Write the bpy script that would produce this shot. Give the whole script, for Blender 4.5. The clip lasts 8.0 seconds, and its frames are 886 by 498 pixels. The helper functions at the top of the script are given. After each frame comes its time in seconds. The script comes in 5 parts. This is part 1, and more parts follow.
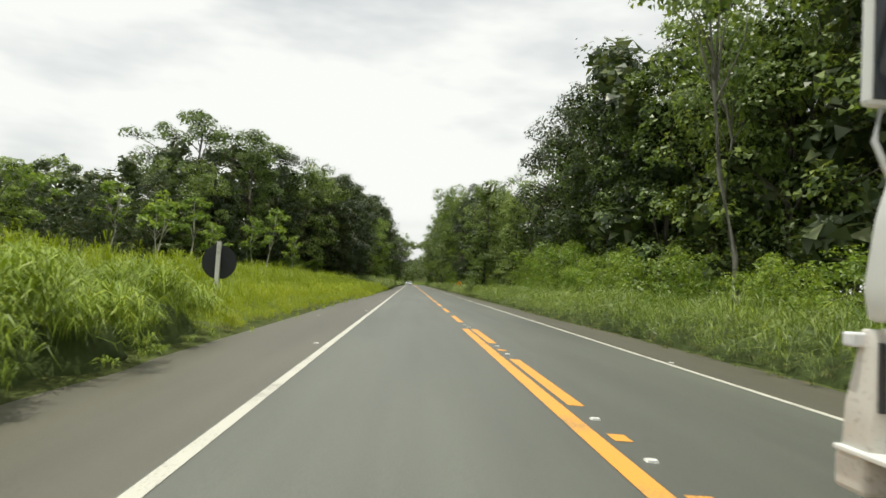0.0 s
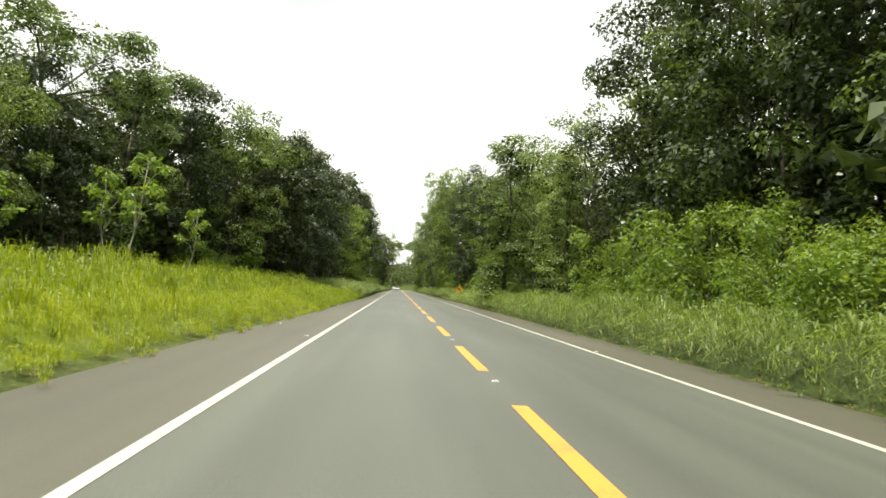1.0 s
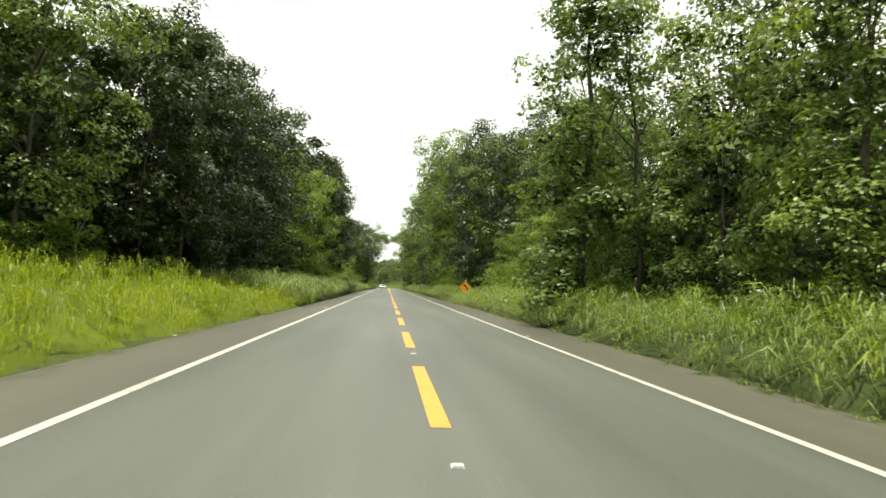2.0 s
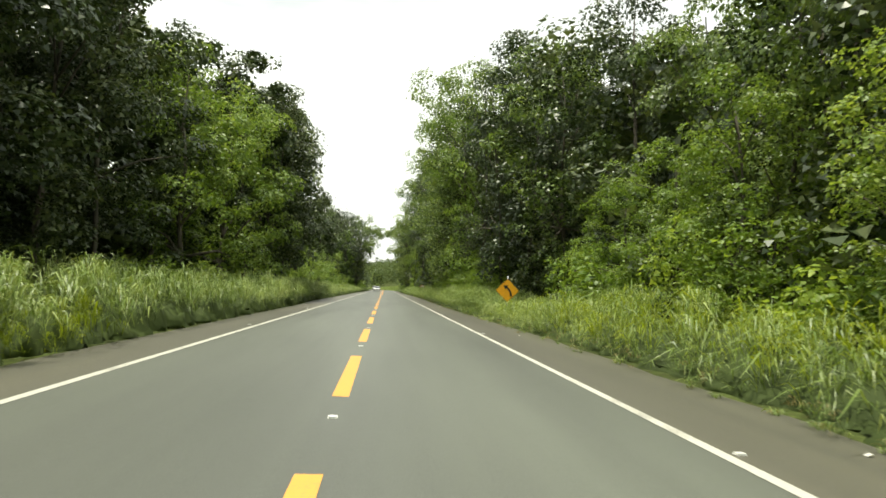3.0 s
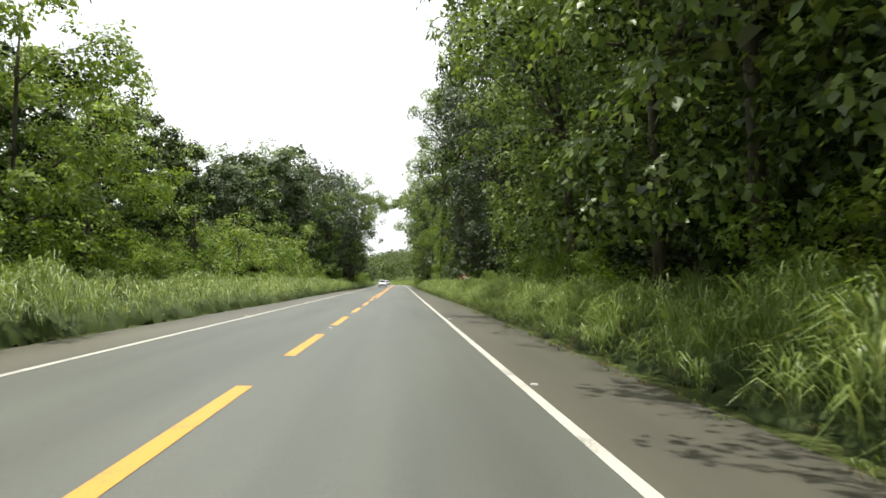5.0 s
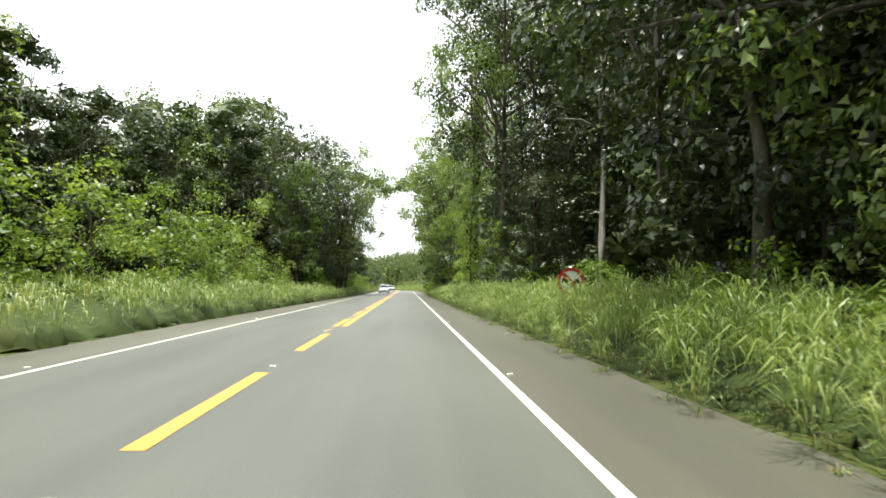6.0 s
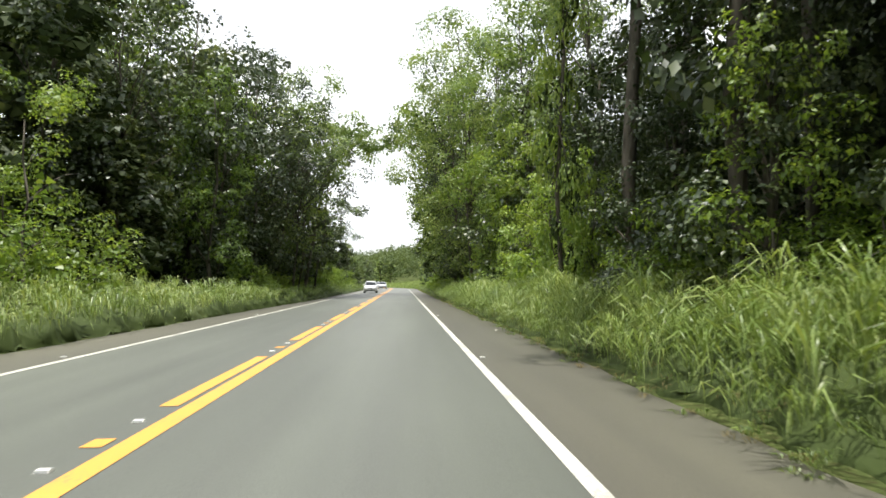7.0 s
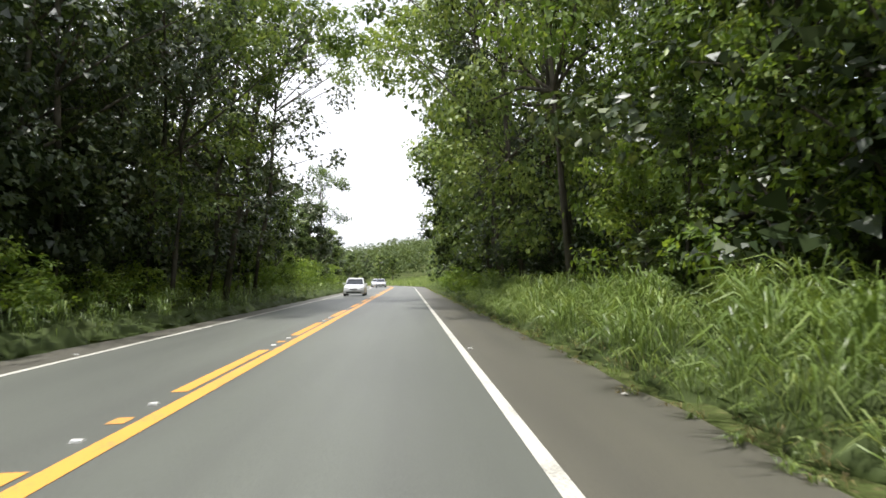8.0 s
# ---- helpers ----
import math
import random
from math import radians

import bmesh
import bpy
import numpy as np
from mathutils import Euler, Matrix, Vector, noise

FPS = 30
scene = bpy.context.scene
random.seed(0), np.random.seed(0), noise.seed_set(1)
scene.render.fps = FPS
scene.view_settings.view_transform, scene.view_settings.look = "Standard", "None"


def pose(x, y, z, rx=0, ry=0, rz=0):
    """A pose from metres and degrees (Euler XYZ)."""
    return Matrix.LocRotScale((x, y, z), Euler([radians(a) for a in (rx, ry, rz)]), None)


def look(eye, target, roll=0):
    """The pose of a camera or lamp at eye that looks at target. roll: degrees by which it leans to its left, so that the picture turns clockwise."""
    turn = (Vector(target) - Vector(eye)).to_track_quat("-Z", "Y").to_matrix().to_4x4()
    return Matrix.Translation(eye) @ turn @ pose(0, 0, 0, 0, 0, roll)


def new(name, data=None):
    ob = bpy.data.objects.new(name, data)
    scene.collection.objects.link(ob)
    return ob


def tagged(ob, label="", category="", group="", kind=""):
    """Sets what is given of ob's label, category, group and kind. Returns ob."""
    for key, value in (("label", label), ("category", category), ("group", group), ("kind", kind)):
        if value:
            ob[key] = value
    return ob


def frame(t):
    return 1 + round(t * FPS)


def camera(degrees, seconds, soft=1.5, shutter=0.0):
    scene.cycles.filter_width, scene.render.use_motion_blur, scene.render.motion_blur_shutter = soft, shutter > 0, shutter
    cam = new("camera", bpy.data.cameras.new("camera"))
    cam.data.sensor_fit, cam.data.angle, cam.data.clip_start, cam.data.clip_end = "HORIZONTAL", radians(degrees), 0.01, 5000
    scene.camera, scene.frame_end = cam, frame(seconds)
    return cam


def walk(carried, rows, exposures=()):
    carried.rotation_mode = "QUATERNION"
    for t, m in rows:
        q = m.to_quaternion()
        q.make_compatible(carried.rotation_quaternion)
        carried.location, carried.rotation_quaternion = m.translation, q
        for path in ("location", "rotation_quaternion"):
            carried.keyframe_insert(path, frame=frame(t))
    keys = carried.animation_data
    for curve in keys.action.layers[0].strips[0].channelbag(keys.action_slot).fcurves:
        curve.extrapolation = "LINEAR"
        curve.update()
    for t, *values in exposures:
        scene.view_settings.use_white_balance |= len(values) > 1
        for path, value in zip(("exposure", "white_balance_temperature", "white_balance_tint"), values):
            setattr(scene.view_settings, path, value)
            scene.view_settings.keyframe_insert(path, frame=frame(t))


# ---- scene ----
cam = camera(68.0, 8.0, 1.6, 0.04)
walk(cam, [
    (0.0, pose(-1.864, 0.00, 1.312, 93.040, -3.375, -2.847)),
    (0.5, pose(-1.775, 13.86, 1.345, 93.545, -3.613, -3.545)),
    (1.0, pose(-1.497, 27.71, 1.301, 93.543, -3.364, -3.914)),
    (1.5, pose(-1.176, 41.47, 1.319, 93.204, -3.285, -4.921)),
    (1.7, pose(-0.918, 47.14, 1.305, 93.307, -2.685, -4.731)),
    (2.8, pose(0.238, 79.24, 1.258, 93.441, -2.731, -5.152)),
    (3.0, pose(0.450, 85.06, 1.302, 93.534, -2.519, -5.102)),
    (3.5, pose(0.929, 99.59, 1.337, 92.95, -2.139, -4.450)),
    (4.0, pose(1.340, 114.50, 1.270, 93.204, -1.992, -4.283)),
    (4.5, pose(1.633, 128.93, 1.316, 92.473, -0.854, -4.005)),
    (5.8, pose(2.047, 167.18, 1.310, 93.647, -1.999, -3.333)),
    (6.0, pose(2.071, 173.01, 1.299, 93.275, -1.084, -3.137)),
    (6.5, pose(2.112, 187.61, 1.320, 93.278, -1.612, -3.302)),
    (7.0, pose(2.260, 202.26, 1.285, 92.956, -0.360, -3.504)),
    (7.5, pose(2.417, 217.30, 1.292, 92.670, 0.174, -3.422)),
    (8.0, pose(2.547, 232.41, 1.280, 92.602, 0.694, -3.028)),
], [(0.0, -0.42, 6700, 6), (0.5, 0.11, 7000, 4), (1.5, 0.08, 7050, 4), (3.0, 0.08, 6950, 2), (3.5, 0.08, 6800, 5), (4.5, 0.05, 6500, 10), (6.0, 0.55, 6450, 7), (6.5, 0.46, 6450, 6), (7.0, 0.35, 6350, 11), (8.0, 0.27, 6200, 15)])

# ---- world, sun ----
SUN_ELEVATION, SUN_AZIMUTH = 80.0, -110.0   # degrees; azimuth from +y towards +x
world = bpy.data.worlds.new("sky")
scene.world = world
world.use_nodes = True
wn, wl = world.node_tree.nodes, world.node_tree.links
wn.clear()
w_out = wn.new("ShaderNodeOutputWorld")
w_bg = wn.new("ShaderNodeBackground")
w_sky = wn.new("ShaderNodeTexSky")
w_sky.sky_type = "NISHITA"
w_sky.sun_disc = False
w_sky.sun_elevation = radians(SUN_ELEVATION)
w_sky.sun_rotation = radians(SUN_AZIMUTH)
w_sky.dust_density = 3.0
w_coord = wn.new("ShaderNodeTexCoord")
w_map = wn.new("ShaderNodeMapping")
w_map.inputs["Scale"].default_value = (1.0, 1.0, 3.2)
w_noise = wn.new("ShaderNodeTexNoise")
w_noise.inputs["Scale"].default_value = 1.7
w_noise.inputs["Detail"].default_value = 5.0
w_noise.inputs["Roughness"].default_value = 0.55
w_ramp = wn.new("ShaderNodeValToRGB")
w_ramp.color_ramp.elements[0].position = 0.28
w_ramp.color_ramp.elements[0].color = (0.30, 0.30, 0.30, 1)
w_ramp.color_ramp.elements[1].position = 0.56
w_ramp.color_ramp.elements[1].color = (1, 1, 1, 1)
w_gain = wn.new("ShaderNodeVectorMath")
w_gain.operation = "SCALE"
w_gain.inputs["Scale"].default_value = 0.11
w_mix = wn.new("ShaderNodeMixRGB")
w_mix.inputs["Color2"].default_value = (1.29, 1.31, 1.32, 1)   # thin bright cloud
wl.new(w_coord.outputs["Generated"], w_map.inputs["Vector"])
wl.new(w_map.outputs["Vector"], w_noise.inputs["Vector"])
wl.new(w_noise.outputs["Fac"], w_ramp.inputs["Fac"])
wl.new(w_ramp.outputs["Color"], w_mix.inputs["Fac"])
wl.new(w_sky.outputs["Color"], w_gain.inputs[0])
wl.new(w_gain.outputs["Vector"], w_mix.inputs["Color1"])
wl.new(w_mix.outputs["Color"], w_bg.inputs["Color"])
w_bg.inputs["Strength"].default_value = 1.0
wl.new(w_bg.outputs["Background"], w_out.inputs["Surface"])

sun_data = bpy.data.lights.new("sun", "SUN")
sun_data.energy = 4.9
sun_data.angle = radians(0.6)
sun_data.color = (1.0, 0.96, 0.88)
sun = new("sun", sun_data)
_e, _a = radians(SUN_ELEVATION), radians(SUN_AZIMUTH)
sun.matrix_world = look((60 * math.sin(_a) * math.cos(_e), 120 + 60 * math.cos(_a) * math.cos(_e), 60 * math.sin(_e)), (0, 120, 0))


# ---- materials ----
def material(name, rough=0.6, metal=0.0, spec=0.5):
    m = bpy.data.materials.new(name)
    m.use_nodes = True
    b = m.node_tree.nodes["Principled BSDF"]
    b.inputs["Roughness"].default_value = rough
    b.inputs["Metallic"].default_value = metal
    b.inputs["Specular IOR Level"].default_value = spec
    return m, m.node_tree.nodes, m.node_tree.links, b


def ramp(nodes, stops):
    r = nodes.new("ShaderNodeValToRGB")
    r.color_ramp.elements[0].position, r.color_ramp.elements[0].color = stops[0][0], (*stops[0][1], 1)
    r.color_ramp.elements[1].position, r.color_ramp.elements[1].color = stops[-1][0], (*stops[-1][1], 1)
    for p, c in stops[1:-1]:
        r.color_ramp.elements.new(p).color = (*c, 1)
    return r


def noise_node(nodes, links, scale, detail=4.0, stretch=(1, 1, 1)):
    g = nodes.new("ShaderNodeNewGeometry")
    mp = nodes.new("ShaderNodeMapping")
    mp.inputs["Scale"].default_value = stretch
    n = nodes.new("ShaderNodeTexNoise")
    n.inputs["Scale"].default_value, n.inputs["Detail"].default_value = scale, detail
    links.new(g.outputs["Position"], mp.inputs["Vector"])
    links.new(mp.outputs["Vector"], n.inputs["Vector"])
    return n


def mix(nodes, links, fac, a, b, mode="MIX"):
    m = nodes.new("ShaderNodeMixRGB")
    m.blend_type = mode
    for key, v in (("Fac", fac), ("Color1", a), ("Color2", b)):
        if isinstance(v, (int, float)):
            m.inputs[key].default_value = v
        elif isinstance(v, tuple):
            m.inputs[key].default_value = (*v, 1)
        else:
            links.new(v, m.inputs[key])
    return m.outputs["Color"]


def bump(nodes, links, b, height, strength, distance):
    bp = nodes.new("ShaderNodeBump")
    bp.inputs["Strength"].default_value, bp.inputs["Distance"].default_value = strength, distance
    links.new(height, bp.inputs["Height"])
    links.new(bp.outputs["Normal"], b.inputs["Normal"])


def asphalt(name, dark, light, tint):
    m, n, l, b = material(name, 0.52, 0.0, 0.5)
    fine = noise_node(n, l, 90.0, 3.0)
    big = noise_node(n, l, 0.35, 5.0, (1.0, 0.18, 1.0))
    streak = noise_node(n, l, 1.6, 4.0, (1.0, 0.03, 1.0))
    c1 = ramp(n, [(0.3, dark), (0.7, light)])
    l.new(fine.outputs["Fac"], c1.inputs["Fac"])
    r2 = ramp(n, [(0.3, (0.78, 0.78, 0.78)), (0.7, (1.12, 1.12, 1.1))])
    l.new(big.outputs["Fac"], r2.inputs["Fac"])
    r3 = ramp(n, [(0.3, (0.86, 0.86, 0.86)), (0.68, tint)])
    l.new(streak.outputs["Fac"], r3.inputs["Fac"])
    col = mix(n, l, 1.0, c1.outputs["Color"], r2.outputs["Color"], "MULTIPLY")
    col = mix(n, l, 1.0, col, r3.outputs["Color"], "MULTIPLY")
    l.new(col, b.inputs["Base Color"])
    bump(n, l, b, fine.outputs["Fac"], 0.35, 0.006)
    return m


def paint(name, colour, worn, rough=0.55, wear=0.36):
    m, n, l, b = material(name, rough)
    fine = noise_node(n, l, 30.0, 5.0)
    big = noise_node(n, l, 1.3, 4.0)
    s = n.new("ShaderNodeMath")
    s.operation = "MULTIPLY"
    l.new(fine.outputs["Fac"], s.inputs[0])
    l.new(big.outputs["Fac"], s.inputs[1])
    r = ramp(n, [(wear * 0.35, worn), (wear * 0.6, colour)])
    l.new(s.outputs[0], r.inputs["Fac"])
    l.new(r.outputs["Color"], b.inputs["Base Color"])
    bump(n, l, b, fine.outputs["Fac"], 0.15, 0.003)
    return m


def foliage(name, dark, mid, light, through_light=0.35, rough=0.42, spec=0.5, scatter=0.14):
    m, n, l, b = material(name, rough, 0.0, spec)
    g = n.new("ShaderNodeNewGeometry")
    oi = n.new("ShaderNodeObjectInfo")
    big = noise_node(n, l, 0.42, 3.0)
    r = ramp(n, [(0.0, dark), (0.5, mid), (1.0, light)])
    add = n.new("ShaderNodeMath")
    add.operation = "MULTIPLY_ADD"
    l.new(oi.outputs["Random"], add.inputs[0])
    add.inputs[1].default_value = 0.55
    l.new(g.outputs["Random Per Island"], add.inputs[2])
    add2 = n.new("ShaderNodeMath")
    add2.operation = "MULTIPLY_ADD"
    l.new(big.outputs["Fac"], add2.inputs[0])
    add2.inputs[1].default_value = 1.7
    l.new(add.outputs[0], add2.inputs[2])
    div = n.new("ShaderNodeMath")
    div.operation = "MULTIPLY_ADD"
    l.new(add2.outputs[0], div.inputs[0])
    div.inputs[1].default_value = 0.55
    div.inputs[2].default_value = -0.42
    l.new(div.outputs[0], r.inputs["Fac"])
    l.new(r.outputs["Color"], b.inputs["Base Color"])
    tr = n.new("ShaderNodeBsdfTranslucent")
    warm = mix(n, l, 1.0, r.outputs["Color"], (1.4, 1.35, 0.7), "MULTIPLY")
    l.new(warm, tr.inputs["Color"])
    ms = n.new("ShaderNodeMixShader")
    ms.inputs["Fac"].default_value = through_light
    l.new(b.outputs["BSDF"], ms.inputs[1])
    l.new(tr.outputs["BSDF"], ms.inputs[2])
    l.new(ms.outputs["Shader"], n["Material Output"].inputs["Surface"])
    return m


def bark(name, dark, light):
    m, n, l, b = material(name, 0.85, 0.0, 0.2)
    f = noise_node(n, l, 6.0, 6.0, (1, 1, 0.25))
    big = noise_node(n, l, 0.9, 3.0)
    r = ramp(n, [(0.3, dark), (0.7, light)])
    l.new(f.outputs["Fac"], r.inputs["Fac"])
    r2 = ramp(n, [(0.35, (0.7, 0.72, 0.66)), (0.65, (1.15, 1.12, 1.08))])
    l.new(big.outputs["Fac"], r2.inputs["Fac"])
    l.new(mix(n, l, 1.0, r.outputs["Color"], r2.outputs["Color"], "MULTIPLY"), b.inputs["Base Color"])
    bump(n, l, b, f.outputs["Fac"], 0.5, 0.03)
    return m


def plain(name, colour, rough=0.5, metal=0.0, vary=0.12, scale=3.0):
    m, n, l, b = material(name, rough, metal)
    f = noise_node(n, l, scale, 4.0)
    lo = tuple(c * (1 - vary) for c in colour)
    hi = tuple(min(1.0, c * (1 + vary)) for c in colour)
    r = ramp(n, [(0.3, lo), (0.7, hi)])
    l.new(f.outputs["Fac"], r.inputs["Fac"])
    l.new(r.outputs["Color"], b.inputs["Base Color"])
    return m


def soil(name):
    m, n, l, b = material(name, 0.95, 0.0, 0.1)
    f = noise_node(n, l, 8.0, 6.0)
    big = noise_node(n, l, 0.25, 4.0)
    r = ramp(n, [(0.3, (0.055, 0.06, 0.022)), (0.55, (0.075, 0.1, 0.03)), (0.75, (0.14, 0.13, 0.06))])
    l.new(f.outputs["Fac"], r.inputs["Fac"])
    r2 = ramp(n, [(0.35, (0.75, 0.75, 0.75)), (0.65, (1.2, 1.2, 1.1))])
    l.new(big.outputs["Fac"], r2.inputs["Fac"])
    l.new(mix(n, l, 1.0, r.outputs["Color"], r2.outputs["Color"], "MULTIPLY"), b.inputs["Base Color"])
    bump(n, l, b, f.outputs["Fac"], 0.8, 0.05)
    return m


M_LANE = asphalt("lane_asphalt", (0.086, 0.092, 0.078), (0.144, 0.152, 0.130), (1.05, 1.07, 1.04))
M_SHOULDER = asphalt("shoulder_asphalt", (0.078, 0.075, 0.059), (0.138, 0.132, 0.104), (1.06, 1.05, 1.0))
M_WHITE = paint("white_road_paint", (0.53, 0.52, 0.45), (0.30, 0.29, 0.25))
M_YELLOW = paint("yellow_road_paint", (0.74, 0.34, 0.055), (0.42, 0.25, 0.09))
M_SOIL = soil("soil_and_litter")
M_LEAF = foliage("forest_leaves", (0.050, 0.092, 0.022), (0.142, 0.212, 0.048), (0.36, 0.44, 0.125), 0.36, 0.42, 0.55)
# dark green leaves with the shade of the forest put into the colour
M_LEAF_DARK_SHADE = foliage("dark_shaded_forest_leaves", (0.016, 0.030, 0.012), (0.047, 0.074, 0.024), (0.165, 0.20, 0.07), 0.22, 0.42, 0.6)
# duller and flatter green, with the hill's haze in the colour
M_LEAF_FAR = foliage("hazed_hill_leaves", (0.060, 0.088, 0.036), (0.095, 0.128, 0.050), (0.16, 0.19, 0.08), 0.3, 0.7, 0.2)
M_LEAF_BRIGHT = foliage("bright_shrub_leaves", (0.080, 0.145, 0.020), (0.18, 0.275, 0.042), (0.38, 0.47, 0.09), 0.42, 0.45, 0.5)
M_LEAF_FRESH = foliage("fresh_tree_leaves", (0.076, 0.135, 0.022), (0.165, 0.250, 0.045), (0.36, 0.44, 0.10), 0.42)
# shade between the leaves, put into the colour of the crown filling
M_CROWN_SHADE = foliage("crown_inner_shade", (0.018, 0.030, 0.011), (0.038, 0.056, 0.018), (0.070, 0.088, 0.034), 0.10, 0.9, 0.1)
M_GRASS = foliage("tall_grass_blades", (0.060, 0.104, 0.022), (0.165, 0.238, 0.055), (0.42, 0.48, 0.19), 0.26, 0.42, 0.5)
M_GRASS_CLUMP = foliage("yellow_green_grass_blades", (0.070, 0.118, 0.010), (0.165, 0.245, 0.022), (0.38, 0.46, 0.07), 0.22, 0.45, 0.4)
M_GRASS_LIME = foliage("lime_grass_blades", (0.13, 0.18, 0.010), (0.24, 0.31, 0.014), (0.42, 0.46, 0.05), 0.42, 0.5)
# the dark tone stands for the shade between the grass blades
M_GRASS_SHADE = foliage("grass_inner_shade", (0.030, 0.045, 0.012), (0.060, 0.085, 0.022), (0.12, 0.14, 0.05), 0.2, 0.7, 0.2)
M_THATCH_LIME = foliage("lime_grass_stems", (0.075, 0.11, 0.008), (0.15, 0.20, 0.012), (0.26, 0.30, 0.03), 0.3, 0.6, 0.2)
M_STRAW = foliage("dry_grass_blades", (0.16, 0.13, 0.06), (0.28, 0.23, 0.11), (0.42, 0.36, 0.20), 0.25, 0.7, 0.2)
M_BARK = bark("grey_bark", (0.055, 0.048, 0.038), (0.15, 0.135, 0.11))
M_BARK_WHITE = bark("whitish_bark", (0.36, 0.35, 0.31), (0.62, 0.60, 0.54))
M_BARK_PALE = bark("pale_bark", (0.15, 0.145, 0.13), (0.32, 0.31, 0.28))


# ---- mesh helpers ----
def part(name, bm, mat, parent=None, label="", smooth=False):
    me = bpy.data.meshes.new(name)
    bm.to_mesh(me)
    bm.free()
    me.materials.append(mat)
    if smooth:
        me.shade_smooth()
    ob = new(name, me)
    if parent is not None:
        ob.parent = parent
    if label:
        tagged(ob, label)
    return ob


def array_mesh(name, verts, faces, mat, normals_smooth=False, inside=None, inside_from=0):
    """A mesh from arrays: verts (n, 3) and faces (m, k), all of k corners; faces past inside_from take the material inside."""
    me = bpy.data.meshes.new(name)
    verts = np.ascontiguousarray(verts, dtype=np.float32)
    faces = np.ascontiguousarray(faces, dtype=np.int32)
    k = faces.shape[1]
    me.vertices.add(len(verts))
    me.vertices.foreach_set("co", verts.ravel())
    me.loops.add(faces.size)
    me.loops.foreach_set("vertex_index", faces.ravel())
    me.polygons.add(len(faces))
    me.polygons.foreach_set("loop_start", np.arange(0, faces.size, k, dtype=np.int32))
    me.update(calc_edges=True)
    me.materials.append(mat)
    if inside is not None:
        me.materials.append(inside)
        me.polygons.foreach_set("material_index", (np.arange(len(faces)) >= inside_from).astype(np.int32))
    if normals_smooth:
        me.shade_smooth()
    return me


def thing(name, label, category, at=None, group="", kind=""):
    ob = new(name)
    ob.empty_display_size = 0.3
    if at is not None:
        ob.matrix_basis = at
    return tagged(ob, label, category, group, kind)


def box(bm, cx, cy, cz, sx, sy, sz, bevel=0.0):
    r = bmesh.ops.create_cube(bm, size=1.0, matrix=Matrix.Translation((cx, cy, cz)) @ Matrix.Diagonal((sx, sy, sz, 1)))
    if bevel > 0:
        es = list({e for v in r["verts"] for e in v.link_edges})
        bmesh.ops.bevel(bm, geom=es, offset=bevel, segments=2, affect="EDGES", profile=0.5)


def tube(bm, points, radii, sides=8, cap=True):
    """A tapered tube along points."""
    rings = []
    for i, p in enumerate(points):
        a = Vector(points[max(0, i - 1)])
        b = Vector(points[min(len(points) - 1, i + 1)])
        q = (b - a).to_track_quat("Z", "Y")
        rings.append([bm.verts.new(Vector(p) + q @ Vector((radii[i] * math.cos(2 * math.pi * s / sides), radii[i] * math.sin(2 * math.pi * s / sides), 0))) for s in range(sides)])
    for r0, r1 in zip(rings, rings[1:]):
        for s in range(sides):
            bm.faces.new((r0[s], r0[(s + 1) % sides], r1[(s + 1) % sides], r1[s]))
    if cap:
        bm.faces.new(rings[-1])
        bm.faces.new(rings[0][::-1])


# ---- the road's line ----
BEND_START, BEND_RADIUS = 335.0, 130.0
ROAD_END = 520.0


def on_road(s, offset):
    """Place at s metres along the road and offset to its right: straight on, then a bend to the left."""
    if s <= BEND_START:
        return offset, s
    a = (s - BEND_START) / BEND_RADIUS
    return -BEND_RADIUS + (BEND_RADIUS + offset) * math.cos(a), BEND_START + (BEND_RADIUS + offset) * math.sin(a)


def crown(offset):
    return -0.02 * abs(offset)


def road_distance(x, y):
    """Distance from the road's centre line, arrays."""
    x, y = np.asarray(x, float), np.asarray(y, float)
    bend = np.abs(np.hypot(x + BEND_RADIUS, y - BEND_START) - BEND_RADIUS)
    return np.where(y <= BEND_START, np.abs(x), np.where(x < -BEND_RADIUS, 60.0 + np.abs(x + BEND_RADIUS) * 0.2, bend))


def ground_z(x, y):
    x, y = np.asarray(x, float), np.asarray(y, float)
    d = road_distance(x, y)
    away = np.clip(d - 5.3, 0, None)
    left_rise = np.where(x < 0, 0.06 * np.clip(1.0 - (y - 85.0) / 20.0, 0, 1), 0.0)
    z = -0.13 - 0.05 * np.clip(away, 0, 0.6) + np.minimum(away, 22) * (0.025 + left_rise)
    # wooded hill beyond the bend
    far = np.clip((y - 350.0) / 330.0, 0, 1)
    out = np.clip((d - 8.0) / 60.0, 0, 1)
    z = z + out * (3.5 * np.clip((y - 345.0) / 30.0, 0, 1) + far * far * (3 - 2 * far) * (6.0 + 15.0 * np.clip((x + 20.0) / 55.0, 0, 1)) * np.exp(-((x - 25.0) / 220.0) ** 2))
    return z


